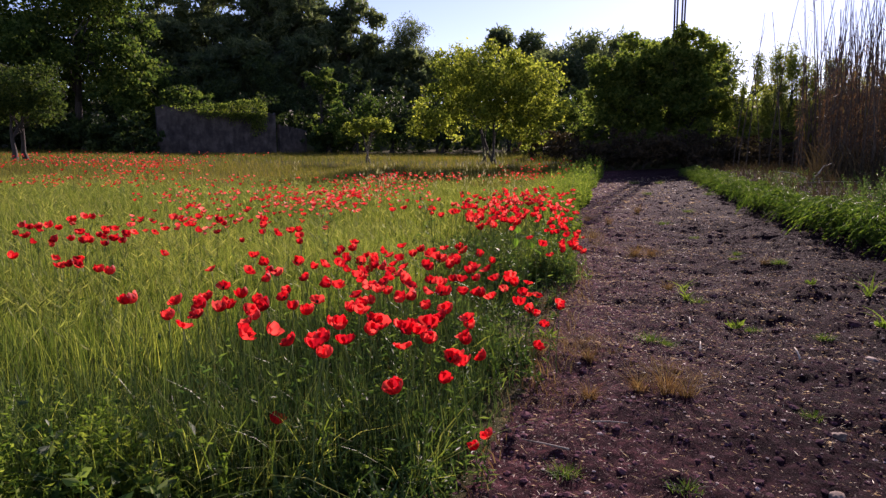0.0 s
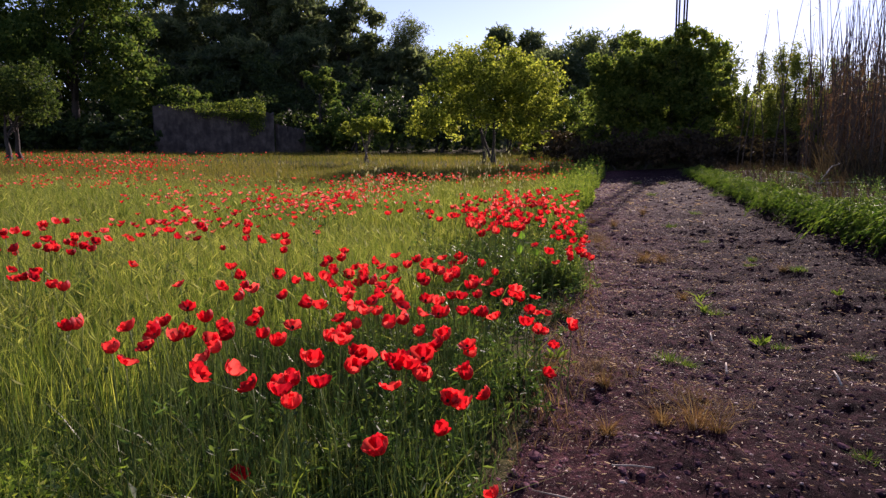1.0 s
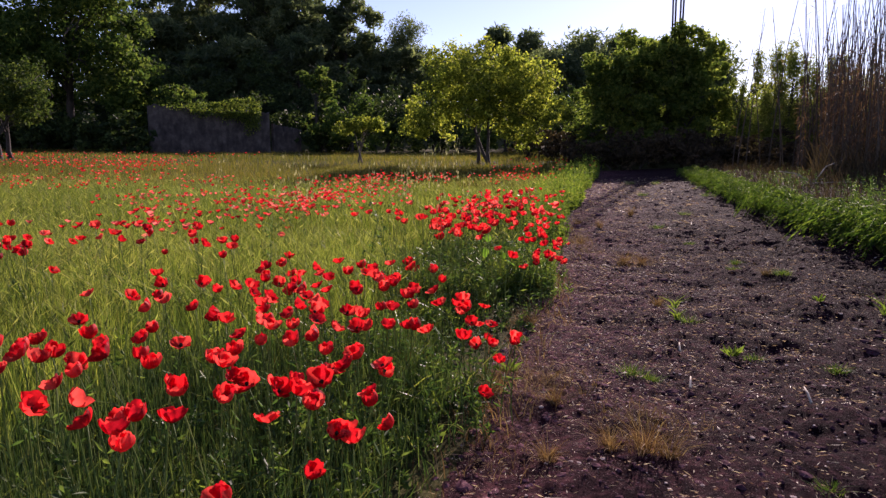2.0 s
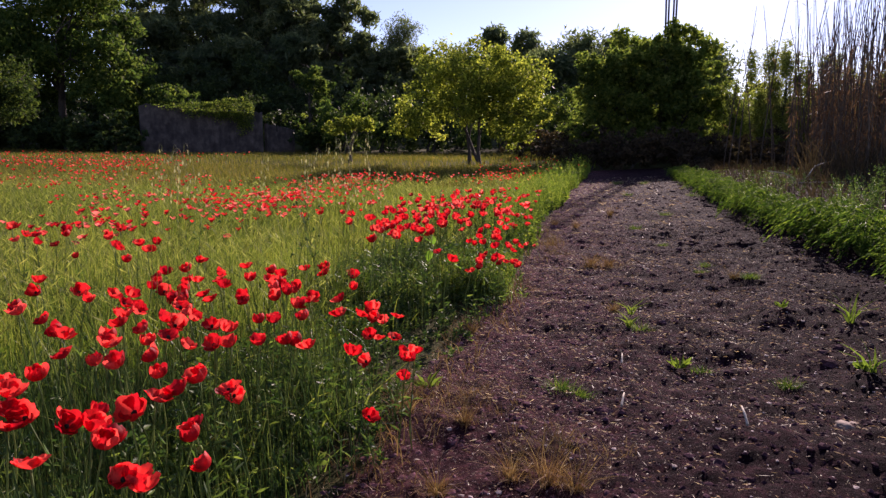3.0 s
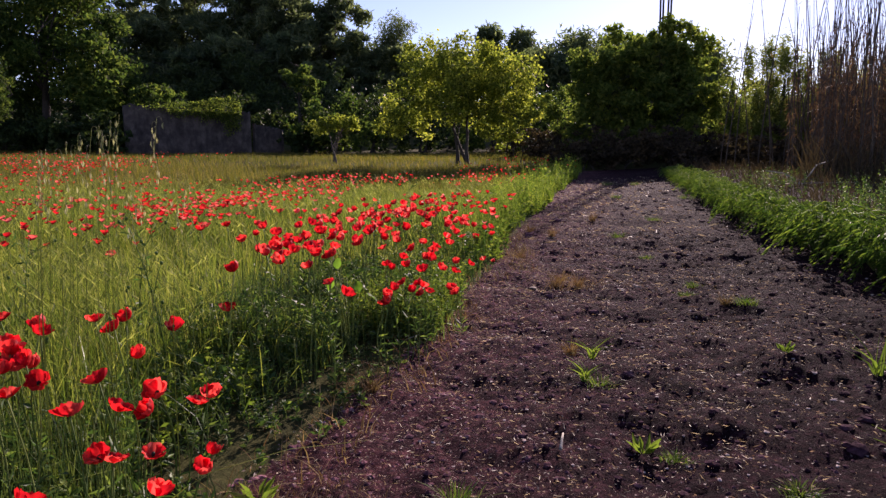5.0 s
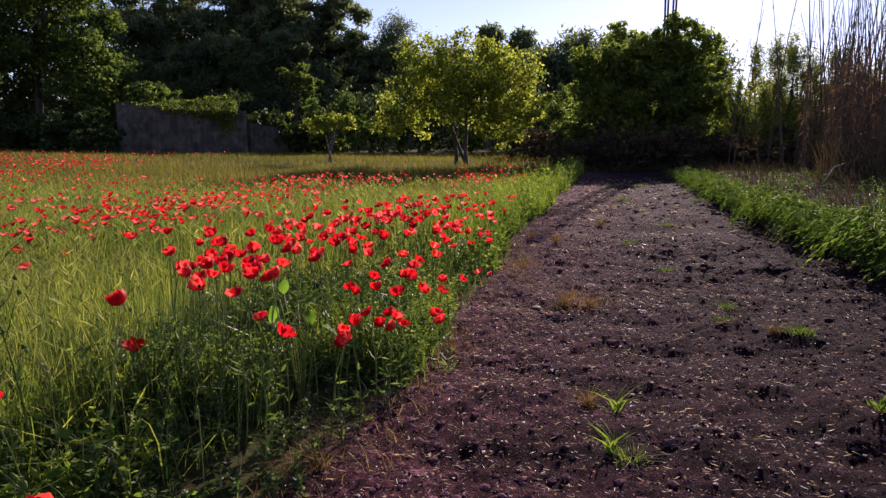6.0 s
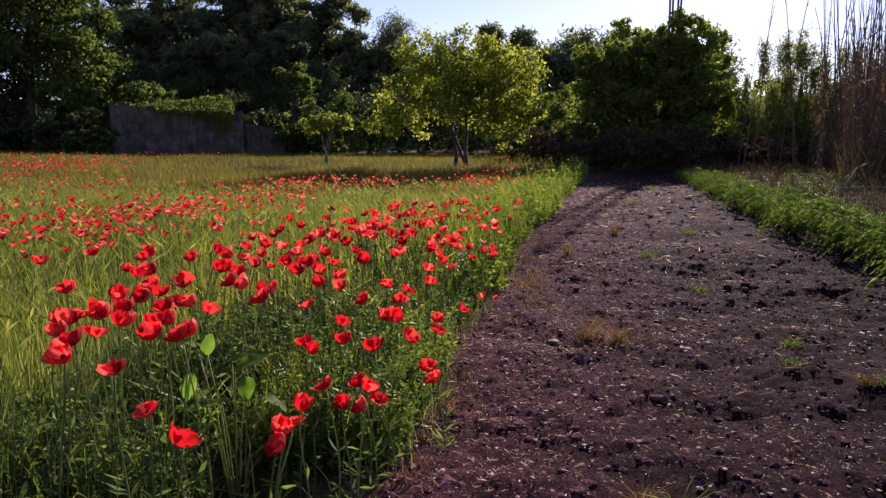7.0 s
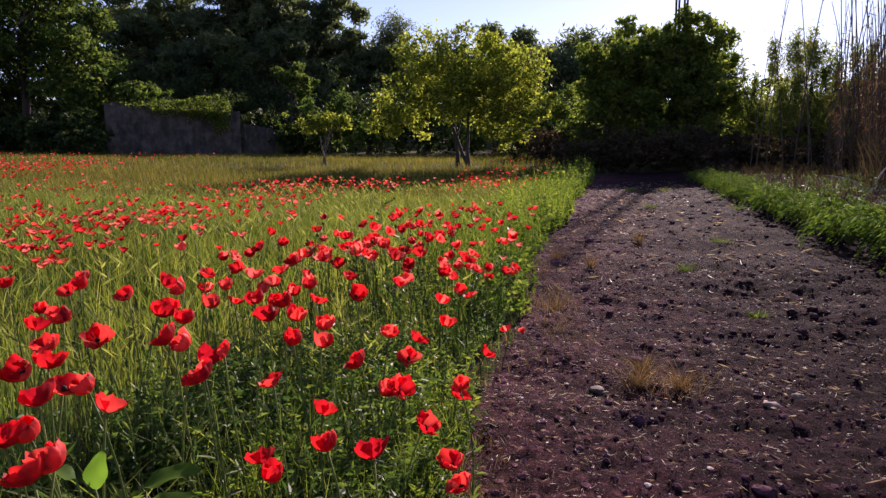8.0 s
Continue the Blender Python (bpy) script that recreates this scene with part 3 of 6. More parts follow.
for k, (px, py, ph) in enumerate(BRAMBLE):
    tree("bramble", px, py, [(0, 0, ph * 0.45, 1.6, 1.3, ph * 0.5), (1.0, 0.2, ph * 0.35, 1.3, 1.2, ph * 0.4), (-1.0, 0, ph * 0.35, 1.3, 1.2, ph * 0.4)],
         2200, 0.18, M_BROWN, M_BARK_D, "dark dry bramble thicket", 0.03, 3, 4, 0.5, 18, 0.3, 130 + k, "bramble", group="bramble thickets")

# ---- ruined wall ----
def wall_run(name, a, b, base, h0, h1, thick, seed):
    g = np.random.default_rng(seed)
    bm = bmesh.new()
    n = 40
    d = Vector((b[0] - a[0], b[1] - a[1], 0))
    nrm = Vector((d.y, -d.x, 0)).normalized() * thick
    prev = None
    for i in range(n + 1):
        p = Vector((a[0], a[1], 0)) + d * (i / n)
        top = base + h0 + (h1 - h0) * i / n + g.uniform(-0.15, 0.15) - (0.5 if i in (14, 15, 16) else 0.0)
        ring = [bm.verts.new((p.x, p.y, base - 0.6)), bm.verts.new((p.x, p.y, top)), bm.verts.new((p.x - nrm.x, p.y - nrm.y, top)), bm.verts.new((p.x - nrm.x, p.y - nrm.y, base - 0.6))]
        if prev:
            for k in range(3):
                bm.faces.new((prev[k], prev[k + 1], ring[k + 1], ring[k]))
        else:
            bm.faces.new(ring)
        prev = ring
    bm.faces.new(prev[::-1])
    bmesh.ops.recalc_face_normals(bm, faces=bm.faces)
    me = bpy.data.meshes.new(name)
    bm.to_mesh(me)
    bm.free()
    me.materials.append(M_WALL)
    return new(name, me)


WALL_Z = float(land(-20, 52))
tagged(wall_run("wall_north", (-24.3, 50.2), (-16.4, 55.9), WALL_Z, 3.9, 3.6, 0.5, 3), "old grey plastered ruin wall overgrown with creeper", "wall", kind="structure")
tagged(wall_run("wall_east", (-16.2, 56.3), (-14.2, 58.0), WALL_Z, 2.6, 2.2, 0.5, 4), "lower broken end of the old wall", "wall", kind="structure")


def creeper(x0, y0, x1, y1, top, n, seed):
    """Creeper over the top of the wall, hanging down its face in tongues."""
    g = np.random.default_rng(seed)
    t = g.beta(3.2, 1.1, n)
    thick = np.clip(0.35 + 1.1 * (t - 0.35) + 0.9 * (value_noise(t * 11, t * 0 + 2, 22) - 0.5), 0.08, 1.3)
    drop = np.abs(g.normal(size=n)) * (0.15 + 0.5 * thick * value_noise(t * 16, t * 0, 23)) + (t > 0.86) * g.uniform(0, 1.5, n) * (g.uniform(0, 1, n) < 0.5)
    rise = g.uniform(0, 1.0, n) * (drop < 0.25) * thick * (0.3 + 0.7 * value_noise(t * 9, t * 0, 21))
    c = np.stack([x0 + (x1 - x0) * t + g.normal(size=n) * 0.15, y0 + (y1 - y0) * t - 0.1 - g.uniform(0, 0.45, n), top - drop + rise], 1)
    root = tagged(made("creeper", leaves(c, 0.17, 0.6, None, 0.1), M_TREE_G), "yellow-green creeper hanging over the old wall", "creeper")
    return root


creeper(-24.0, 50.3, -17.0, 55.3, WALL_Z + 3.85, 3400, 17)

# ---- the barley field ----
def grass(name, n, x0, x1, y0, y1, keep, h, w, material, label, lean=(0.15, 0.6), levels=(0.0, 0.42, 0.76, 1.0), shape=(1.0, 0.9, 0.55, 0.0), toward=2.6, spread=1.3):
    x, y = scattered(n, x0, x1, y0, y1, keep)
    m = len(x)
    tall = 0.75 + 0.5 * value_noise(x * 0.9, y * 0.9, 9)
    pair = blades(on_land(x, y, -0.01), RNG.uniform(h[0], h[1], m) * tall, RNG.uniform(w[0], w[1], m), RNG.normal(toward, spread, m), RNG.uniform(lean[0], lean[1], m), levels, shape)
    return tagged(made(name, pair, material), label, "grass", kind="stuff")


def stand_front(x):
    """Where the tall stand begins."""
    return 1.62 + 0.35 * (value_noise(x * 1.4, x * 0 + 3.3, 8) - 0.5) - 0.35 / (1 + np.exp(np.clip((x + 1.3) / 0.15, -40, 40)))


def tall_here(x, y):
    """False in the hollow of low growth between the two poppy stands."""
    rag = 0.5 * (value_noise(x * 4, y * 4, 15) - 0.5)
    return (((x - 0.80) / 0.76) ** 2 + ((y - 4.22) / 0.78) ** 2 > 1 + rag) & (((x - 0.66) / 0.45) ** 2 + ((y - 5.6) / 0.38) ** 2 > 1 + rag) & (((x - 1.15) / 0.38) ** 2 + ((y - 5.0) / 0.52) ** 2 > 1 + rag)


def in_field(margin):
    def keep(x, y):
        return tall_here(x, y) & (y > stand_front(x)) & (x < edge_x(y) - margin + 0.12 * (value_noise(x * 3, y * 3, 5) - 0.5))
    return keep


def thin_out(keep, by):
    def inner(x, y):
        return keep(x, y) & (RNG.uniform(0, 1, len(x)) < by(x, y))
    return inner


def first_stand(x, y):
    """True among the stands of poppies, where their own dark growth hides the barley, and along the barley's front,
    where the darker green stands in for shade.
    """
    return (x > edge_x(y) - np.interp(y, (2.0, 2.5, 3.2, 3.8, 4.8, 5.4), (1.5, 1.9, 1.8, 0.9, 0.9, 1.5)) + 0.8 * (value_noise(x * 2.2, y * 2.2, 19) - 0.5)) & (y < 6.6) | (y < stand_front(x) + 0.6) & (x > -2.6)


grass("barley_blades", 52000, -4.5, 2.0, 0.6, 7.0, lambda x, y: in_field(0.38)(x, y) & ~first_stand(x, y), (0.22, 0.46), (0.002, 0.006), M_GRASS, "fresh green barley blades among poppies", (0.02, 0.38), toward=2.2, spread=1.9)
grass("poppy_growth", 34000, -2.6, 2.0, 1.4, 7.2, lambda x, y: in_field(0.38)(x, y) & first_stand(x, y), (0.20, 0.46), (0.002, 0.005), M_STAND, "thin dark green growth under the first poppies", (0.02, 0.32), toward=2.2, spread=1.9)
grass("barley_blades", 62000, -13, 3.0, 7.0, 18.0, in_field(0.4), (0.24, 0.42), (0.005, 0.013), M_GRASS_FAR, "fresh green barley blades among poppies", (0.05, 0.6), (0.0, 0.55, 1.0), (1.0, 0.75, 0.0), 2.2, 1.9)
grass("barley_blades", 68000, -28, 6.0, 18.0, 31.0, lambda x, y: (x < edge_x(y) - 0.1) & (x > -0.9 * y), (0.18, 0.36), (0.007, 0.018), M_GRASS_HORIZON, "yellow-green grass across the far field", (0.05, 0.7), (0.0, 0.6, 1.0), (1.0, 0.7, 0.0))
grass("barley_blades", 50000, -45, 8.0, 31.0, 58.0, lambda x, y: (x < edge_x(y) - 0.1) & (x > -0.9 * y), (0.20, 0.34), (0.011, 0.028), M_GRASS_HORIZON, "yellow-green grass across the far field", (0.05, 0.6), (0.0, 0.6, 1.0), (1.0, 0.7, 0.0))

grass("barley_blades", 9000, -16, -4.4, -5.0, 7.0, None, (0.24, 0.42), (0.012, 0.025), M_GRASS_FAR, "green barley beside the poppy stand", (0.05, 0.4), (0.0, 0.6, 1.0), (1.0, 0.7, 0.0))
grass("barley_blades", 9000, -16, -13, 7.0, 18.0, None, (0.24, 0.42), (0.014, 0.03), M_GRASS_FAR, "green barley at the side of the field", (0.05, 0.4), (0.0, 0.6, 1.0), (1.0, 0.7, 0.0))
grass("low_grass", 5000, -9.0, 0.2, -5.0, 1.5, lambda x, y: (x < edge_x(y) - 0.1) & (y < stand_front(x) - 0.2), (0.10, 0.26), (0.014, 0.03), M_HERB, "low grass in front of the barley", (0.1, 0.8), (0.0, 0.6, 1.0), (1.0, 0.7, 0.0))
grass("low_grass", 5000, -4.4, 0.2, -5.0, 0.8, lambda x, y: x < edge_x(y) - 0.15, (0.06, 0.16), (0.006, 0.012), M_HERB, "low grass in front of the barley", (0.1, 0.6), (0.0, 0.6, 1.0), (1.0, 0.7, 0.0))


def ears(name, n, x0, x1, y0, y1, keep, h, size, label):
    """Nodding bearded ears: a thin stalk, a spindle and a fan of awns."""
    x, y = scattered(n, x0, x1, y0, y1, keep)
    m = len(x)
    az, ht = RNG.normal(2.3, 1.6, m), RNG.uniform(h[0], h[1], m) * (0.75 + 0.5 * value_noise(x * 0.9, y * 0.9, 9))
    lean = RNG.uniform(0.2, 0.5, m)
    base = on_land(x, y)
    stalk = blades(base, ht, np.full(m, 0.0035) * size, az, lean)
    out = np.stack([np.cos(az), np.sin(az), np.zeros(m)], 1)
    tip = base + np.outer(np.ones(m), (0, 0, 1)) * (ht * (1 - 0.25 * lean))[:, None] + out * (ht * lean)[:, None]
    ax = unit(out * RNG.uniform(0.5, 1.2, m)[:, None] + (0, 0, 0.7))
    ear = leaves(tip + ax * 0.035, 0.08 * size ** 0.4, 0.11 * size ** 0.6, ax, 0.06)
    awn = []
    for _ in range(4):
        a2 = unit(ax + RNG.normal(size=(m, 3)) * 0.16)
        awn.append(leaves(tip + ax * 0.04 + a2 * 0.07, 0.13, 0.012 * size, a2, 0.0))
    return tagged(made(name, joined(stalk, ear, *awn), M_EAR), label, "barley", kind="stuff")


ears("barley_ears", 4200, -4.5, 1.6, 0.8, 7.0, lambda x, y: in_field(0.35)(x, y) & ~first_stand(x, y), (0.38, 0.52), 1.12, "pale bearded barley ears nodding in the wind")
ears("barley_ears", 5000, -13, 2.6, 7.0, 18.0, in_field(0.35), (0.40, 0.55), 1.8, "pale bearded barley ears nodding in the wind")


# ---- margin herbs along the track ----
def herbs(name, n, keep, x0, x1, y0, y1, h, leaf, per, material, label, ratio=0.4):
    """Leafy weeds: a stalk each, set with small leaves."""
    x, y = scattered(n, x0, x1, y0, y1, keep)
    m = len(x)
    ht = RNG.uniform(h[0], h[1], m)
    base = on_land(x, y)
    az, lean = RNG.uniform(0, 6.28, m), RNG.uniform(0.05, 0.45, m)
    stalk = blades(base, ht, np.full(m, 0.005), az, lean)
    out = np.stack([np.cos(az), np.sin(az), np.zeros(m)], 1)
    t = RNG.uniform(0.15, 1.0, (m, per))
    c = base[:, None] + (ht[:, None] * t)[..., None] * np.array((0, 0, 0.92)) + out[:, None] * (ht[:, None] * lean[:, None] * t * t)[..., None]
    d = unit(RNG.normal(size=(m, per, 3)) * (1, 1, 0.4) + (0, 0, 0.35))
    size = leaf * RNG.uniform(0.6, 1.3, (m, per)) * (1.25 - 0.6 * t)
    c = (c + d * (size / 2)[..., None]).reshape(-1, 3)
    lf = leaves(c, size.ravel(), ratio, d.reshape(-1, 3), 0.1)
    return tagged(made(name, joined(stalk, lf), material), label, "weeds", kind="stuff")


def strip(lo, hi):
    return lambda x, y: (x < edge_x(y) - lo - 0.1 * (value_noise(y * 2.2, y * 0, 6) - 0.5)) & (x > edge_x(y) - hi)


def stand(lo, hi, top):
    """Keeps places between lo and hi metres into the field, thinning out towards the track."""
    return lambda x, y: (x < edge_x(y) - lo - 0.34 * (value_noise(y * 1.6, y * 0 + 0.5, 6) - 0.5)) & (x > edge_x(y) - hi) & (y > (stand_front(x) if top else 0.3)) & (tall_here(x, y) if top else True)


herbs("margin_weeds", 4000, lambda x, y: stand(0.10, 0.6, 0)(x, y) & (tall_here(x, y) | (x > edge_x(y) - 0.22) & (abs(y - 4.5) > 1.0)), -1.5, 2.2, 0.3, 9.5, (0.04, 0.20), 0.034, 20, M_HERB, "low leafy green weeds along the field margin", 0.45)
herbs("margin_weeds", 3200, stand(0.30, 1.1, 1), -1.5, 2.2, 0.3, 9.5, (0.15, 0.38), 0.05, 18, M_HERB, "leafy green weeds among the first poppies", 0.4)
herbs("margin_weeds", 6000, stand(0.0, 1.3, 0), 0.2, 6.0, 8.5, 26.0, (0.12, 0.46), 0.058, 20, M_LUSH, "bright leafy weeds along the field margin", 0.5)
herbs("margin_weeds", 900, stand(0.0, 1.1, 0), 2.0, 8.0, 13.0, 31.0, (0.4, 0.95), 0.08, 26, M_LUSH, "tall bushy weeds at the far end of the margin", 0.5)
herbs("margin_weeds", 1700, stand(0.22, 1.3, 1), 0.0, 1.6, 5.0, 7.2, (0.22, 0.44), 0.05, 18, M_HERB, "leafy green weeds among the first poppies", 0.35)
grass("margin_grass", 15000, -1.5, 2.4, 0.3, 10.0, lambda x, y: stand(0.02, 0.5, 0)(x, y) & (tall_here(x, y) | (x > edge_x(y) - 0.12) & (abs(y - 4.5) > 1.0)), (0.10, 0.24), (0.003, 0.006), M_HERB, "fine dark green grass on the field margin", (0.2, 0.9))
grass("margin_grass", 14000, -1.5, 2.4, 4.2, 10.0, stand(0.30, 0.9, 1), (0.16, 0.38), (0.002, 0.005), M_GRASS, "fine green grass under the poppies", (0.1, 0.6))
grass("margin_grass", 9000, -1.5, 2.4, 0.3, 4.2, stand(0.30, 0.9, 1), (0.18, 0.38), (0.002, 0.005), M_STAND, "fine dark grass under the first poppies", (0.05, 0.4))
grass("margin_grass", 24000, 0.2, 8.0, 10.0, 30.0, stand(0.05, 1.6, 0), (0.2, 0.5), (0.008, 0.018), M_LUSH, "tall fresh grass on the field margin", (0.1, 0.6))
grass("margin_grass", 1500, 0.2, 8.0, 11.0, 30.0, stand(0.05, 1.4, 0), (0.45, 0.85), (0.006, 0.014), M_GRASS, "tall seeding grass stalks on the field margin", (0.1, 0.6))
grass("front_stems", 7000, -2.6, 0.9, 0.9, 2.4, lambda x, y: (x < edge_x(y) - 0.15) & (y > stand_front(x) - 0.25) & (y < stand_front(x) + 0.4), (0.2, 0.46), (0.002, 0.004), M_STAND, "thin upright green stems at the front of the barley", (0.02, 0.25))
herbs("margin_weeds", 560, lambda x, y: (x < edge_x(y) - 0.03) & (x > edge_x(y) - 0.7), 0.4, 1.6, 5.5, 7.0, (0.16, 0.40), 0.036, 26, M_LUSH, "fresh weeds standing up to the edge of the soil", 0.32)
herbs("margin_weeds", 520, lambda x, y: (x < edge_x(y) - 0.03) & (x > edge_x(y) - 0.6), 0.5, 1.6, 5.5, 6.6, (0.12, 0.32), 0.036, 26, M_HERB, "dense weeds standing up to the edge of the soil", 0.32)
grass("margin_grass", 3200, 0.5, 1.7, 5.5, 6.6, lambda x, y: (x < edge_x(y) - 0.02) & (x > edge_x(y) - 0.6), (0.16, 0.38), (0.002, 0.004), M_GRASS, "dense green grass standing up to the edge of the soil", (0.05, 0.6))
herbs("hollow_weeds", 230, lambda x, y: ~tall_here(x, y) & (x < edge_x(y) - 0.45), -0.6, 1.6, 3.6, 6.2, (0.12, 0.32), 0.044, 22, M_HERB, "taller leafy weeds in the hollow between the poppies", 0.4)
# low hollow growth takes the darker stand green in place of shade
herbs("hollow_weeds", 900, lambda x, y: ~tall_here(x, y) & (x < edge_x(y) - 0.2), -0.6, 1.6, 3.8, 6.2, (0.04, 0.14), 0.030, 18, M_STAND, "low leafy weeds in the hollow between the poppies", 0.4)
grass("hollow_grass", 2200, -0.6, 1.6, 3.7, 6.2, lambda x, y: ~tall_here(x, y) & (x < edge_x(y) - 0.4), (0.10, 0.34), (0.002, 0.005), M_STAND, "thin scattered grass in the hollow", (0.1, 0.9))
herbs("near_weeds", 1000, lambda x, y: (x < -0.75) & (y < stand_front(x) + 0.15), -2.6, -0.7, 0.8, 1.9, (0.15, 0.42), 0.034, 26, M_LUSH, "low fresh green weeds at the foot of the barley", 0.38)
herbs("near_weeds", 200, lambda x, y: (x < -0.55) & (y < stand_front(x) + 0.1), -2.4, -0.5, 0.7, 1.8, (0.14, 0.36), 0.072, 15, M_HERB, "broad-leaved fresh green weeds at the foot of the barley", 0.52)
def clumps(x, y):
    """Patchy places, leaving dark gaps between them."""
    return value_noise(x * 4.2 + 3, y * 4.2, 71) > 0.5


grass("front_blades", 5200, -2.6, 0.6, 0.7, 1.9, lambda x, y: (x < edge_x(y) - 0.2) & (y > stand_front(x) - 0.3) & clumps(x, y), (0.16, 0.44), (0.003, 0.008), M_GRASS, "bright tangled grass blades at the front of the barley", (0.1, 1.3), toward=0.0, spread=3.0)
herbs("front_weeds", 360, lambda x, y: (x < edge_x(y) - 0.2) & (y > stand_front(x) - 0.3) & clumps(x + 5, y), -2.4, 0.6, 0.7, 1.9, (0.14, 0.38), 0.05, 18, M_LUSH, "fresh leafy weeds tangled with the first barley", 0.36)
grass("hollow_blades", 2600, -1.6, 1.4, 3.3, 5.9, lambda x, y: (x < edge_x(y) - 0.8) & clumps(x, y + 7), (0.14, 0.42), (0.003, 0.008), M_GRASS, "bright tangled grass blades in the hollow", (0.1, 1.4), toward=0.0, spread=3.0)
herbs("hollow_weeds", 240, lambda x, y: (x < edge_x(y) - 0.75) & clumps(x + 5, y + 7), -1.4, 1.3, 3.3, 5.6, (0.12, 0.34), 0.055, 18, M_LUSH, "fresh toothed weeds standing in the hollow", 0.34)
grass("leaning_stalks", 260, -2.6, 0.6, 1.1, 2.6, lambda x, y: (x < edge_x(y) - 0.2) & (y > stand_front(x) - 0.3), (0.34, 0.62), (0.002, 0.0035), M_EAR, "pale grass stalks leaning across the growth", (0.5, 1.5), toward=0.0, spread=3.0)
grass("leaning_blades", 520, -2.6, 0.8, 1.0, 3.6, lambda x, y: (x < edge_x(y) - 0.2) & (y > stand_front(x) - 0.35), (0.26, 0.50), (0.006, 0.012), M_GRASS, "broad grass blades arching over the growth", (0.5, 1.5), toward=0.0, spread=3.0)
grass("hollow_blades", 420, -0.9, 1.5, 3.6, 6.2, lambda x, y: (x < edge_x(y) - 0.45) & (~tall_here(x, y) | (y < 5.4)), (0.24, 0.52), (0.005, 0.011), M_GRASS, "long pale grass blades arching over the hollow", (0.5, 1.6), toward=0.0, spread=3.0)
herbs("hollow_weeds", 300, lambda x, y: (x < edge_x(y) - 0.5) & (x > edge_x(y) - 1.6), -0.9, 0.7, 3.4, 5.3, (0.08, 0.26), 0.05, 18, M_LUSH, "fresh leafy weeds in the hollow between the poppies", 0.42)
herbs("creeping_weeds", 150, lambda x, y: (x < edge_x(y) + 0.10 * value_noise(y * 5, y * 0, 47)) & (x > edge_x(y) - 0.35), 0.0, 1.5, 2.4, 5.2, (0.03, 0.12), 0.036, 16, M_HERB, "low leafy weeds creeping out over the soil", 0.45)
herbs("near_weeds", 1200, lambda x, y: (x < edge_x(y) - 0.1) & (y < stand_front(x) + 0.15), -0.9, 0.4, 0.3, 1.9, (0.04, 0.14), 0.032, 20, M_HERB, "low dark weeds at the foot of the barley", 0.4)
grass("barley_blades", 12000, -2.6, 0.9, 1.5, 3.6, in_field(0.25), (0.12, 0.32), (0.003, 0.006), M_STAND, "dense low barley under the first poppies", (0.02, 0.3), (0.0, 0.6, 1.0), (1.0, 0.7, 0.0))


grass("margin_litter", 10000, 0.1, 2.8, 0.8, 11.0, lambda x, y: (x > edge_x(y) - 0.16) & (x < edge_x(y) + 0.5 * value_noise(x * 3, y * 3, 31) ** 2), (0.04, 0.16), (0.002, 0.006), M_DRY, "withered grass spilling from the margin onto the soil", (0.4, 1.3))


# ---- poppies ----
def petal(size, a0, a1, half, rng, cols=13, rows=6):
    """A broad bowl-shaped petal: a strip that curves up and wraps round the flower's axis, crumpled at its rim."""
    t = np.linspace(0, 1, rows)
    ang = a0 + (a1 - a0) * t
    step = size / (rows - 1)
    rad = np.concatenate([[0], np.cumsum(np.cos(ang[:-1]) * step)]) + 0.003
    up = np.concatenate([[0], np.cumsum(np.sin(ang[:-1]) * step)])
    u = np.linspace(-1, 1, cols)
    U, T = np.meshgrid(u, t)
    phi = U * half * (0.55 + 0.45 * np.sqrt(T))
    cut = 1 - 0.17 * U ** 4 * T
    ph = rng.uniform(0, 6, 4)
    R = rad[:, None] * cut * (1 + 0.10 * T ** 2 * np.sin(U * 5 + ph[0]) + 0.08 * T * np.sin(U * 11 + ph[2]))
    Z = up[:, None] * cut + size * T ** 2 * (0.075 * np.sin(U * 6 + ph[1]) + 0.05 * np.sin(U * 13 + ph[3]))
    v = np.stack([R * np.cos(phi), R * np.sin(phi), Z], -1).reshape(-1, 3)
    v = v + rng.normal(size=v.shape) * 0.011 * size * T.reshape(-1, 1)
    f = []
    for i in range(rows - 1):
        for j in range(cols - 1):
            a = i * cols + j
            f += [(a, a + 1, a + cols + 1), (a, a + cols + 1, a + cols)]
    return v, np.array(f)


def spun(pair, az):
    return pair[0] @ np.array(Matrix.Rotation(az, 3, "Z")).T, pair[1]


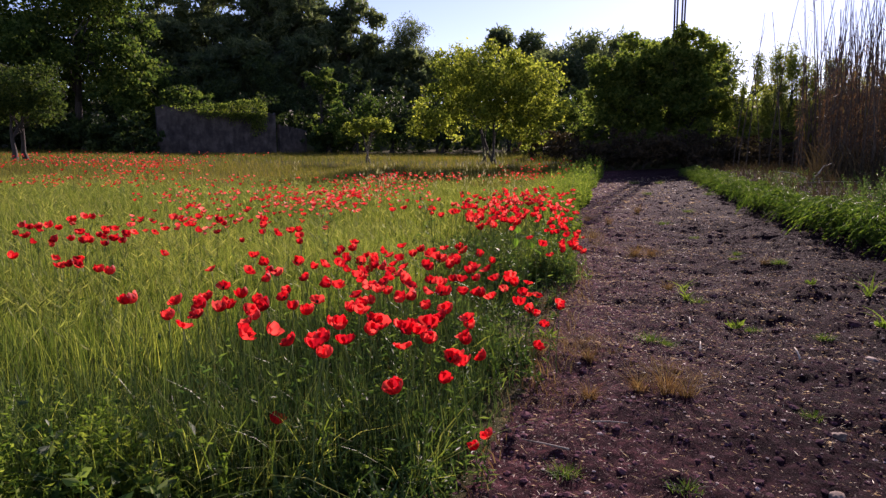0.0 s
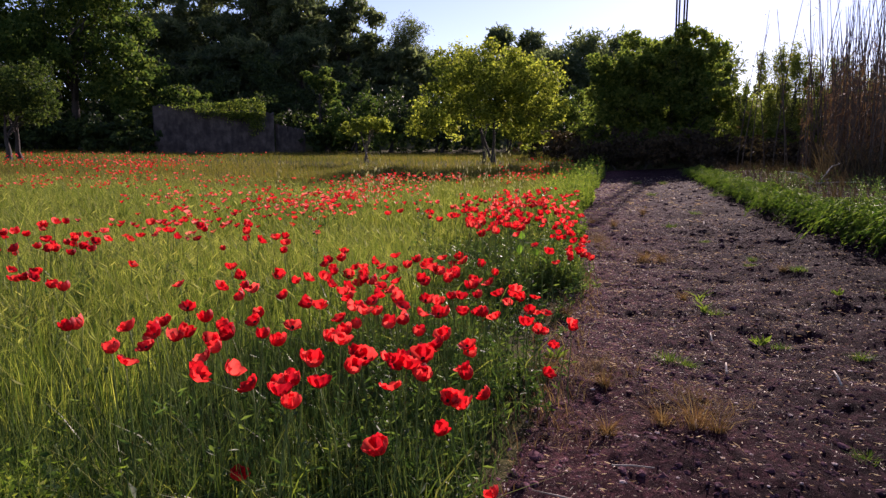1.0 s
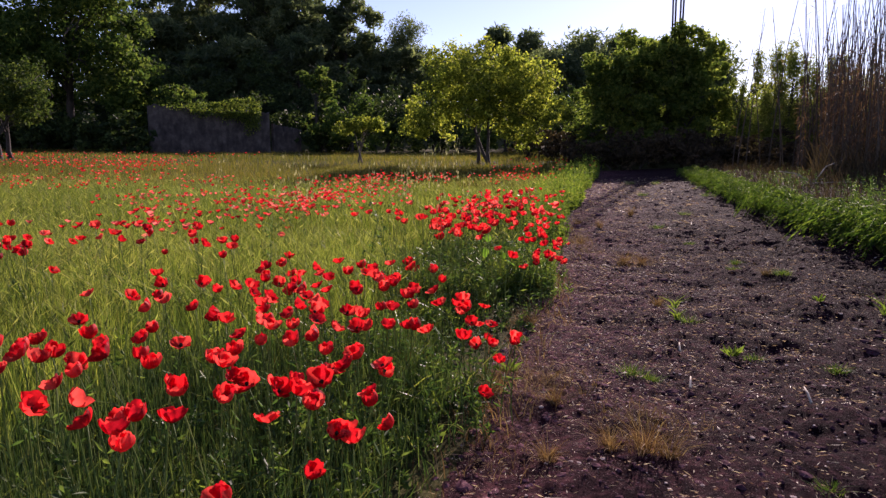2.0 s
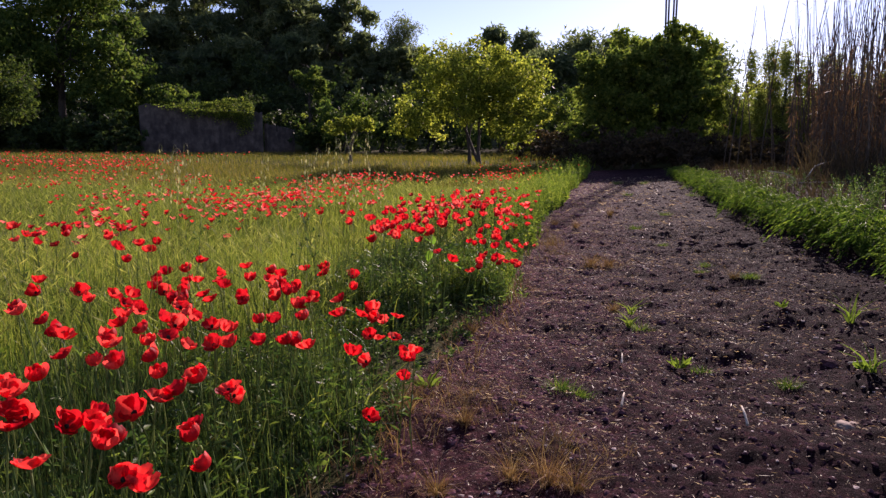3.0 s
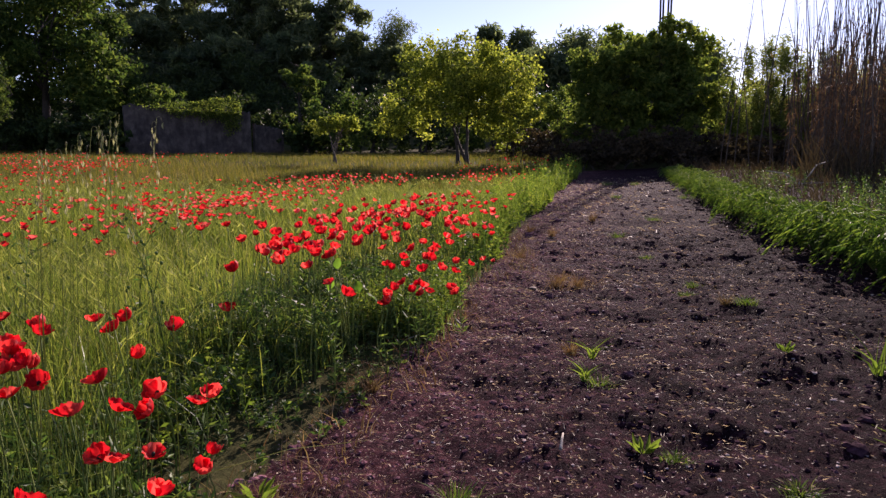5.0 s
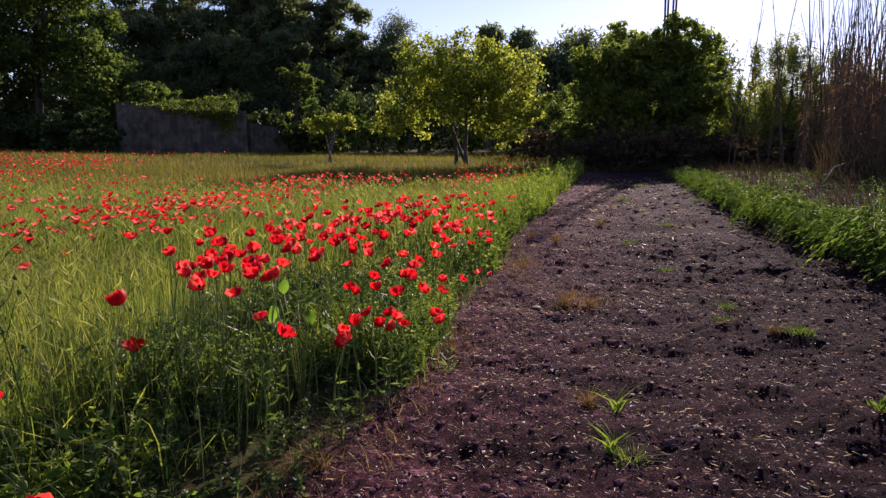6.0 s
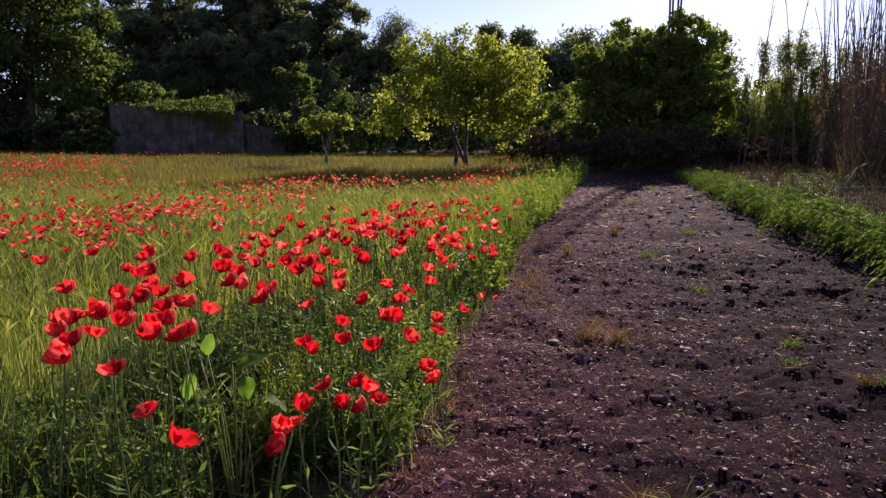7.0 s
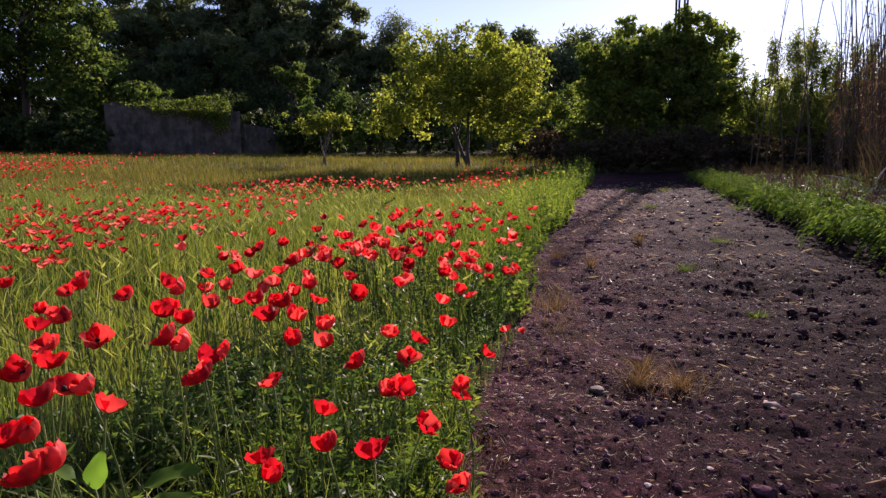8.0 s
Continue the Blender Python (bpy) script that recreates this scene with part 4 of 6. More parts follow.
def poppy(height, open_, size, bend, tilt, seed):
    """One poppy: a bent stalk, four petals, the dark centre and foot leaves. Returns it and the flower's offset."""
    rng = np.random.default_rng(seed)
    t = np.linspace(0, 1, 8)
    line = np.stack([bend * t ** 2, 0.015 * np.sin(t * 5 + seed), height * t], 1)
    root = made("poppy", tube(line, 0.0022 + 0.001 * (1 - t), 5), M_STEM)
    end = line[-1]
    turn = np.array(Matrix.Rotation(tilt, 3, "Y") @ Matrix.Rotation(rng.uniform(-0.5, 0.5), 3, "X"))
    first, blooms = rng.uniform(0, 6), []
    for k in range(4):
        inner = k % 2
        pt = spun(petal(size * (0.92 if inner else 1.0), 0.32 + 0.12 * inner, open_ + rng.uniform(-0.3, 0.3) + 0.15 * inner, 1.12 if inner else 1.4, rng), first + k * np.pi / 2)
        blade = (pt[0] @ turn.T + end, pt[1])
        blooms.append(blade)
        made("petal", blade, M_PETAL, root)
    cn = lump(0.007, 1.1, 0.15, 4, 7, seed)
    made("centre", ((cn[0] + (0, 0, 0.009)) @ turn.T + end, cn[1]), M_CENTRE, root, "dark seed capsule")
    n = 9
    lt = rng.uniform(0.05, 0.6, n)
    c = np.stack([np.interp(lt, t, line[:, k]) for k in range(3)], 1)
    d = unit(rng.normal(size=(n, 3)) * (1, 1, 0.3) + (0, 0, 0.5))
    made("foliage", leaves(c + d * 0.028, 0.06, 0.18, d, 0.1), M_HERB, root)
    return root, end, joined(*blooms), tube(line, 0.0018 + 0.001 * (1 - t), 4)


KIND_FORMS = ((1.75, 0.052, 0.04, 0.2), (2.0, 0.057, 0.08, -0.3), (1.3, 0.042, 0.03, 0.5), (2.2, 0.055, 0.06, 0.1), (1.55, 0.053, 0.10, 0.7), (1.45, 0.047, -0.05, -0.6), (2.1, 0.048, 0.09, 0.4), (1.1, 0.040, 0.05, 0.35), (1.85, 0.050, -0.03, 0.9))
HEIGHTS = (0.26, 0.47, 0.60)
KINDS = {h: [poppy(h, *form, 200 + k + 20 * j) for k, form in enumerate(KIND_FORMS)] for j, h in enumerate(HEIGHTS)}
for some in KINDS.values():
    for ob, *_ in some:
        tagged(ob, "red poppy in full bloom on a thin hairy stalk", "poppy", "poppies of the field")
# flower places of the stands, from the front to the back
STAND_A = [(0.10, 1.34), (-0.14, 1.39), (-0.18, 1.43), (-0.27, 1.48), (-0.19, 1.49), (-0.17, 1.51), (0.24, 1.54), (-0.10, 1.55), (-0.47, 1.56), (-0.38, 1.60), (-0.73, 1.67), (0.09, 1.69), (-0.15, 1.69), (-0.04, 1.71), (-0.50, 1.72), (-0.19, 1.73), (0.31, 1.74), (0.26, 1.75), (0.28, 1.76), (-0.02, 1.77), (-0.84, 1.79), (-0.50, 1.82), (0.17, 1.83), (-0.01, 1.83), (-0.74, 1.83), (-0.05, 1.83), (0.18, 1.85), (0.07, 1.85), (0.12, 1.87), (0.05, 1.87), (-0.32, 1.89), (0.40, 1.89), (-0.56, 1.90), (-0.11, 1.91), (0.10, 1.93), (-0.70, 1.93), (-0.15, 1.95), (0.33, 1.97), (-0.40, 1.98), (-0.79, 1.99), (0.17, 1.99), (-0.69, 1.99), (-0.52, 2.00), (-0.12, 2.03), (-1.15, 2.06), (-0.93, 2.07)]
STAND_B = [(-0.83, 2.07), (-0.58, 2.08), (-0.33, 2.11), (-1.14, 2.12), (-0.83, 2.13), (0.22, 2.14), (0.03, 2.16), (0.14, 2.18), (-0.49, 2.18), (-0.69, 2.20), (-0.17, 2.23), (0.33, 2.24), (0.24, 2.24), (0.09, 2.28), (-0.51, 2.30), (-0.10, 2.34), (0.13, 2.39), (-0.86, 2.41), (-0.30, 2.43), (-0.18, 2.44), (0.05, 2.44), (0.24, 2.51), (-0.36, 2.51), (-0.08, 2.54), (0.14, 2.59), (0.19, 2.59), (0.31, 2.59), (-0.20, 2.60), (0.00, 2.60), (-0.70, 2.64), (-0.51, 2.65), (0.39, 2.67), (0.46, 2.69), (-0.10, 2.70), (-0.26, 2.72), (0.26, 2.75), (-0.69, 2.76), (0.67, 2.76), (0.61, 2.77), (-1.62, 2.77), (-0.03, 2.79), (0.30, 2.79), (0.83, 2.79), (-0.26, 2.82), (-1.72, 2.83), (-0.89, 2.84)]
STAND_C = [(-0.76, 2.86), (-0.10, 2.87), (0.84, 2.88), (-1.11, 2.89), (-0.36, 2.92), (0.39, 2.92), (0.68, 2.99), (-0.56, 2.99), (0.65, 2.99), (0.13, 2.99), (0.33, 3.00), (-0.03, 3.01), (-0.20, 3.02), (-0.14, 3.02), (0.09, 3.05), (0.23, 3.06), (0.74, 3.07), (-0.43, 3.10), (-0.10, 3.11), (0.50, 3.11), (-0.89, 3.16), (-0.70, 3.17), (-0.31, 3.18), (0.36, 3.20), (0.24, 3.20), (-0.22, 3.21), (0.57, 3.21), (-0.41, 3.26), (0.64, 3.27), (0.27, 3.28), (-0.09, 3.31), (0.46, 3.32), (0.61, 3.38), (0.15, 3.38), (-0.44, 3.38), (0.72, 3.40), (-0.31, 3.44), (-0.27, 3.44), (-0.16, 3.45), (-0.02, 3.48), (0.07, 3.48), (-0.51, 3.54), (0.10, 3.60), (-0.25, 3.65), (0.32, 3.67), (0.03, 3.70)]
STAND_D = [(-0.45, 3.74), (0.18, 3.79), (0.29, 3.81), (-0.51, 4.08), (0.96, 4.67), (0.87, 4.73), (1.17, 4.80), (0.74, 4.82), (1.15, 4.85), (0.57, 4.89), (1.17, 4.97), (0.54, 4.98), (0.73, 5.04), (0.55, 5.06), (1.27, 5.07), (0.44, 5.07), (0.80, 5.08), (1.33, 5.11), (0.81, 5.12), (1.21, 5.13), (1.36, 5.17), (0.56, 5.18), (0.68, 5.18), (0.38, 5.19), (1.32, 5.21), (0.34, 5.21), (0.70, 5.22), (1.30, 5.23), (0.37, 5.27), (0.45, 5.28), (1.13, 5.30), (0.39, 5.33), (1.10, 5.34), (0.77, 5.35), (0.48, 5.36), (0.61, 5.38), (1.21, 5.46), (0.61, 5.46), (0.67, 5.46), (1.31, 5.50), (0.90, 5.55), (0.34, 5.56), (0.44, 5.58), (1.17, 5.59), (0.47, 5.62), (1.04, 5.63)]
STAND_E = [(0.09, 5.67), (0.83, 5.69), (1.41, 5.72), (0.88, 5.73), (0.38, 5.76), (1.30, 5.83), (0.74, 5.83), (0.46, 5.86), (1.33, 5.87), (0.67, 5.87), (1.02, 5.90), (1.21, 5.95), (1.09, 5.96), (1.51, 6.07), (0.62, 6.07), (0.19, 6.08), (0.22, 6.08), (1.07, 6.10), (0.88, 6.12), (0.96, 6.12), (1.34, 6.13), (0.49, 6.17), (0.50, 6.23), (1.26, 6.26), (0.62, 6.29), (1.35, 6.32), (0.88, 6.32), (0.83, 6.34), (-0.47, 6.34), (0.75, 6.38), (0.98, 6.38), (1.10, 6.51), (-0.03, 6.51), (1.45, 6.60), (0.56, 6.61), (-0.37, 6.63), (-0.06, 6.63), (0.89, 6.64), (0.72, 6.72), (1.24, 6.87), (1.50, 7.17), (0.65, 7.32), (1.42, 7.46), (0.69, 7.55), (1.29, 7.56), (1.40, 7.58)]
STAND_F = [(1.56, 7.72), (0.92, 7.80), (0.84, 7.85), (1.67, 7.86), (1.54, 7.86), (1.78, 7.96), (0.39, 8.02), (1.00, 8.04), (1.21, 8.05), (1.49, 8.15), (1.85, 8.16), (0.94, 8.22), (0.65, 8.41), (0.47, 8.63)]


def flower_height(x, y):
    """Flowers stand taller away from the track."""
    k = np.clip((y - 4.2) / 0.8, 0, 1)
    return float(np.clip(0.40 + 0.06 * k + (0.38 + 0.04 * k) * (edge_x(y) - x), 0.42, 0.60 + 0.06 * k))


# low ones on the margin: place and height
MARGIN = [(1.1, 5.15, 0.35), (0.22, 5.0, 0.35), (-0.38, 1.63, 0.25), (0.41, 1.64, 0.2), (0.36, 1.55, 0.2), (0.69, 2.63, 0.25), (0.78, 3.05, 0.25), (0.59, 3.81, 0.3), (0.74, 3.44, 0.25), (0.76, 3.32, 0.25), (1.5, 6.25, 0.35), (1.49, 5.83, 0.3), (1.52, 5.71, 0.3), (1.71, 8.74, 0.3), (1.77, 7.56, 0.23), (1.87, 7.64, 0.2), (1.9, 8.9, 0.3), (1.62, 6.9, 0.3)]
# further drifts: centre, half widths, slant of x on y, count, height
DRIFTS = [(-0.02, 2.9, 0.42, 0.5, 0.1, 14, 0.45), (0.28, 3.4, 0.3, 0.3, 0.3, 8, 0.45), (0.95, 7.5, 0.48, 0.6, 0.25, 60, 0.54), (1.25, 8.8, 0.5, 0.8, 0.2, 64, 0.58),
          (-3.1, 4.2, 0.14, 0.2, 0.0, 9, 0.48), (-3.3, 5.0, 0.15, 0.12, 0.0, 6, 0.48), (-2.5, 4.1, 0.13, 0.15, 0.0, 12, 0.48), (-2.5, 4.6, 0.12, 0.15, 0.0, 7, 0.48), (-2.2, 3.2, 0.2, 0.08, 0.0, 7, 0.46), (-2.1, 4.8, 0.15, 0.35, 0.0, 8, 0.5), (-1.6, 4.7, 0.13, 0.2, 0.0, 7, 0.5), (-1.1, 4.4, 0.1, 0.15, 0.0, 5, 0.5), (-1.0, 3.4, 0.6, 0.4, 0.0, 6, 0.45)]
rng = np.random.default_rng(77)
spots = [(x, y, flower_height(x, y)) for x, y in STAND_A + STAND_B + STAND_C + STAND_D + STAND_E + STAND_F] + MARGIN
for cx, cy, sx, sy, slant, count, ht in DRIFTS:
    for _ in range(count):
        dy = rng.normal() * sy
        x, y = cx + rng.normal() * sx + slant * dy, cy + dy
        if x < edge_x(y) - 0.1:
            spots.append((x, y, max(ht, flower_height(x, y)) * rng.uniform(0.9, 1.08)))
# those of the near stands are things of their own; the ones behind are joined
spots.sort(key=lambda p: p[1] + max(0.0, -0.6 - p[0]))
first_use, rest_petals, rest_stalks = {}, [], []
for k, (x, y, ht) in enumerate(spots):
    h = min(HEIGHTS, key=lambda v: abs(v - ht))
    ob, end, bloom, stalk = KINDS[h][int(rng.integers(len(KIND_FORMS)))]
    sc = float(np.clip(ht / h, 0.8, 1.2))
    turn = Matrix.Rotation(rng.uniform(0, 2 * np.pi), 4, "Z") @ Matrix.Scale(sc, 4)
    off = turn @ Vector(end)
    m = Matrix.Translation((x - off.x, y - off.y, float(land(x, y)) + ht - 0.03 - off.z)) @ turn
    if ob.name not in first_use:
        ob.matrix_basis, first_use[ob.name] = m, True
    elif k < 310:
        copy_thing(ob, m @ Matrix.Diagonal((*[1 / v for v in ob.scale], 1)))
    else:
        a = np.array(m)
        rest_petals.append((bloom[0] @ a[:3, :3].T + a[:3, 3], bloom[1]))
        rest_stalks.append((stalk[0] @ a[:3, :3].T + a[:3, 3], stalk[1]))
tagged(made("poppies_behind", joined(*rest_petals), M_PETAL_FAR), "red poppies crowding the back of the stand", "poppies", kind="stuff")
tagged(made("poppy_stalks_behind", joined(*rest_stalks), M_HERB), "thin green stalks of the poppies behind", "poppies", kind="stuff")


def far_poppies(name, drifts, size, sides, label):
    """Flowers of the far drifts: a cupped ring of petals on a stalk."""
    g = np.random.default_rng(31)
    xs, ys = [], []
    for cx, cy, sx, sy, slant, count in drifts:
        knots = count // 6 + 1
        dy = np.repeat(g.normal(size=knots) * sy, 6)
        wide = 0.02 * cy + 0.12
        ys.append(cy + dy + g.normal(size=knots * 6) * wide * 1.5)
        xs.append(cx + np.repeat(g.normal(size=knots) * sx, 6) + slant * dy + g.normal(size=knots * 6) * wide)
    x, y = np.concatenate(xs), np.concatenate(ys)
    k = x < edge_x(y) - 0.05
    x, y = x[k], y[k]
    n = len(x)
    base = on_land(x, y)
    ht = g.uniform(0.40, 0.60, n) * np.interp(y, (20, 30), (1.0, 0.78))
    stalk = blades(base, ht, np.full(n, 0.006), g.uniform(0, 6.28, n), np.zeros(n))
    c = base + np.outer(ht, (0, 0, 1))
    r = size * g.uniform(0.7, 1.15, n)
    ang = np.linspace(0, 2 * np.pi, sides, endpoint=False)[None] + g.uniform(0, 6, n)[:, None]
    wob = r[:, None] * g.uniform(0.75, 1.2, (n, sides))
    rim = np.stack([np.cos(ang) * wob, np.sin(ang) * wob, r[:, None] * g.uniform(0.7, 1.5, (n, sides))], -1) + c[:, None]
    v = np.concatenate([c[:, None], rim], 1).reshape(-1, 3)
    loc = np.array([(0, 1 + i, 1 + (i + 1) % sides) for i in range(sides)])
    f = (np.arange(n)[:, None, None] * (sides + 1) + loc[None]).reshape(-1, 3)
    tagged(made(name, (v, f), M_PETAL_FAR), label, "poppies", kind="stuff")
    tagged(made(name.replace("poppies", "poppy_stalks"), stalk, M_HERB), "thin green poppy stalks in the barley", "poppies", kind="stuff")


far_poppies("poppies_midfield", [(1.7, 10.0, 0.4, 1.2, 0.25, 50), (-1.9, 9.9, 0.22, 0.35, 0.2, 36), (-2.0, 10.6, 0.25, 0.3, 0.3, 48), (-1.6, 11.0, 0.22, 0.4, 0.3, 54), (-1.6, 12.3, 0.25, 0.4, 0.4, 42), (-1.7, 8.9, 0.25, 0.3, 0.0, 30),
             (-1.4, 8.2, 0.15, 0.25, 0.0, 18), (-2.4, 9.6, 0.35, 0.35, 0.0, 30), (-2.9, 11.2, 0.4, 0.6, 0.0, 36), (-3.6, 11.1, 0.35, 0.7, 0.0, 24), (-2.3, 7.3, 0.3, 0.3, 0.0, 30), (-3.2, 7.3, 0.3, 0.3, 0.0, 18), (-2.9, 6.5, 0.2, 0.3, 0.0, 18),
             (-4.3, 10.4, 0.3, 0.4, 0.0, 24), (-5.2, 12.5, 0.2, 0.7, 0.0, 12), (-2.0, 15.4, 0.3, 0.5, 0.3, 36), (-1.6, 16.3, 0.4, 0.6, 0.3, 54), (-0.7, 17.8, 0.6, 0.8, 0.3, 84), (-2.8, 16.4, 0.4, 0.6, 0.3, 36), (-6.5, 16.4, 0.6, 1.0, 0.0, 42),
             (2.1, 18.6, 0.4, 1.2, 0.28, 48), (1.6, 16.4, 0.15, 0.5, 0.2, 18), (0.0, 11.5, 0.8, 1.5, 0.2, 12), (-8.2, 14.3, 0.4, 0.6, 0.0, 24), (-9.4, 14.6, 0.6, 0.8, 0.0, 48), (-10.6, 14.4, 0.7, 1.2, 0.0, 42), (-6.0, 12.0, 2.0, 1.5, 0.0, 24)], 0.036, 7, "drifts of red poppies in the middle of the field")
far_poppies("poppies_far", [(-10.2, 19, 0.7, 1.3, 0.0, 60), (-12.5, 23.5, 1.2, 1.4, 0.0, 90), (-15.8, 24.5, 1.2, 1.5, 0.0, 80), (-12.9, 27, 0.8, 1.8, 0.0, 50), (-18, 27, 3, 2, 0.0, 110), (3.4, 27, 0.8, 3, 0.25, 50), (-21, 31, 4, 1.8, 0.0, 130), (-14, 33, 4, 2, 0.0, 60)],
            0.046, 5, "far drifts of red poppies across the field")


# ---- crop row ----
def crop_plant(seed):
    """A low bushy plant with arching divided leaves."""
    g = np.random.default_rng(seed)
    root = tagged(new("crop_plant"), "low bushy green crop plant with divided leaves", "crop plant", "crop plants in the row")
    stems, leaf_c, leaf_d, leaf_s = [], [], [], []
    for k in range(22):
        az, reach, rise = g.uniform(0, 6.28), g.uniform(0.20, 0.56), g.uniform(0.26, 0.52)
        t = np.linspace(0, 1, 5)
        bend = g.uniform(0.68, 1.02)
        line = np.stack([np.cos(az) * reach * t, np.sin(az) * reach * t, rise * np.sin(t * np.pi * bend) * (1 - 0.25 * t) + 0.04 * t], 1)
        stems.append(tube(line, 0.004 * (1.15 - t), 3))
        long = g.uniform(0.8, 1.25)
        for s in range(16):
            tt = 0.22 + 0.78 * s / 15
            c = np.array([np.interp(tt, t, line[:, q]) for q in range(3)])
            for side in (-1, 1):
                open_by = side * (1.0 - 0.55 * tt)
                d = unit(np.array([np.cos(az + open_by), np.sin(az + open_by), g.uniform(-0.75, -0.05) - 0.35 * tt]))
                sz = 0.080 * long * g.uniform(0.7, 1.2) * (1.2 - 0.62 * tt)
                leaf_c.append(c + d * sz / 2), leaf_d.append(d), leaf_s.append(sz)
    made("stalk", joined(*stems), M_STEM, root)
    made("foliage", leaves(np.array(leaf_c), np.array(leaf_s), 0.19, np.array(leaf_d), 0.12), M_ROW, root)
    return root


CROPS = [crop_plant(300 + k) for k in range(5)]
rng = np.random.default_rng(5)
count = 0
for k, y in enumerate(np.arange(-2.0, 24.2, 0.30)):
    for side in (-0.16, 0.32):
        x = float(row_x(y)) + side + rng.uniform(-0.1, 0.1)
        m = Matrix.Translation((x, y, float(land(x, y)) - 0.01)) @ Matrix.Rotation(rng.uniform(0, 6.28), 4, "Z") @ Matrix.Rotation(rng.normal() * 0.15, 4, "X") @ Matrix.Scale(rng.uniform(0.92, 1.32) * float(np.interp(y, (4, 8, 17), (0.86, 0.96, 0.70))), 4)
        if count < len(CROPS):
            CROPS[count].matrix_world = m
        else:
            copy_thing(CROPS[rng.integers(len(CROPS))], m)
        count += 1

herbs("verge_weeds", 900, lambda x, y: (x > row_x(y) + 0.7) & (x < row_x(y) + 5), 5.0, 16, 4.0, 22.0, (0.1, 0.40), 0.06, 12, M_HERB, "low weeds between the crop row and the canes")
grass("verge_grass", 4500, 5.0, 12, -6.0, 8.0, lambda x, y: x > row_x(y) + 2.2 + 1.2 * value_noise(x, y, 14), (0.1, 0.32), (0.010, 0.022), M_HERB, "rough grass along the far side of the crop row")
grass("verge_grass", 5000, 5.0, 18, 4.0, 25.0, lambda x, y: x > row_x(y) + 0.7, (0.08, 0.25), (0.005, 0.012), M_BROWN, "sparse dry grass beside the crop row")

herbs("verge_weeds", 170, lambda x, y: ((x - 7.5) / 0.7) ** 2 + ((y - 10.9) / 0.7) ** 2 < 1, 6.5, 8.4, 10, 12, (0.2, 0.75), 0.045, 20, M_HERB, "bushy flowering weeds behind the crop row")
herbs("verge_weeds", 130, lambda x, y: ((x - 8.7) / 0.6) ** 2 + ((y - 16.4) / 0.7) ** 2 < 1, 7.5, 10, 15, 18, (0.2, 0.6), 0.05, 20, M_HERB, "bushy weeds behind the crop row")
grass("verge_straw", 60, 8.0, 9.6, 15.6, 17.4, lambda x, y: ((x - 8.75) / 0.5) ** 2 + ((y - 16.6) / 0.6) ** 2 < 1, (0.2, 0.45), (0.005, 0.010), M_DRY, "pale dry grass clump behind the crop row", (0.1, 0.5))


# ---- canes ----
def cane(height, seed):
    g = np.random.default_rng(seed)
    t = np.linspace(0, 1, 9)
    lean = g.normal(size=2) * 0.06
    line = np.stack([lean[0] * height * t ** 1.6, lean[1] * height * t ** 1.6, height * t], 1)
    root = made("cane", tube(line, 0.020 * (1.1 - 0.7 * t), 5), M_STALK)
    n = 62
    lt = g.uniform(0.04, 0.78, n) ** 1.25
    c = np.stack([np.interp(lt, t, line[:, k]) for k in range(3)], 1)
    d = unit(g.normal(size=(n, 3)) * (1, 1, 0.3) + (0, 0, -1.0))
    ln = g.uniform(0.14, 0.38, n)
    made("foliage", leaves(c + d * ln[:, None] / 2, ln, 0.075, d, 0.02), M_CANE, root)
    return root


CANES = [cane(h, 400 + k) for k, h in enumerate((6.2, 5.4, 6.8, 4.6, 5.8, 3.8, 7.2))]
rng = np.random.default_rng(9)
for k in range(300):
    y = rng.uniform(19, 28)
    deep = abs(rng.normal())
    x = 12.5 + (y - 22) * 0.55 + deep * 3.0
    m = Matrix.Translation((x, y, float(land(x, y)) - 0.02)) @ Matrix.Rotation(rng.uniform(0, 6.28), 4, "Z") @ Matrix.Scale(rng.uniform(0.68, 1.0) + 0.14 * min(deep, 1.0), 4)
    if k < len(CANES):
        ob = CANES[k]
        ob.matrix_world = m
        tagged(ob, "tall dry giant cane with withered leaves", "cane", "giant canes of the thicket")
    else:
        copy_thing(CANES[k % len(CANES)], m)

for k in range(26):
    y = rng.uniform(21, 29)
    x = 11.4 + (y - 22) * 0.6 + rng.uniform(0, 1.4)
    copy_thing(CANES[k % len(CANES)], Matrix.Translation((x, y, float(land(x, y)) - 0.02)) @ Matrix.Rotation(rng.uniform(0, 6.28), 4, "Z") @ Matrix.Scale(rng.uniform(0.5, 1.05), 4))


def bare_cane(height, seed):
    """A tall stalk stripped of most leaves, with a bent tip."""
    g = np.random.default_rng(seed)
    t = np.linspace(0, 1, 10)
    lean = g.normal(size=2) * 0.05
    line = np.stack([lean[0] * height * t ** 1.3 + 0.05 * g.normal() * t ** 5, lean[1] * height * t ** 1.3, height * t], 1)
    root = made("cane", tube(line, 0.024 * (1.1 - 0.75 * t), 5), M_STALK)
    n = 12
    lt = g.uniform(0.3, 0.98, n)
    c = np.stack([np.interp(lt, t, line[:, k]) for k in range(3)], 1)
    d = unit(g.normal(size=(n, 3)) * (1, 1, 0.5) + (0, 0, 0.6))
    ln = g.uniform(0.12, 0.35, n)
    made("foliage", leaves(c + d * ln[:, None] / 2, ln, 0.08, d, 0.02), M_CANE, root)
    return tagged(root, "tall bare dry cane stalk rising above the thicket", "cane", "bare canes above the thicket")


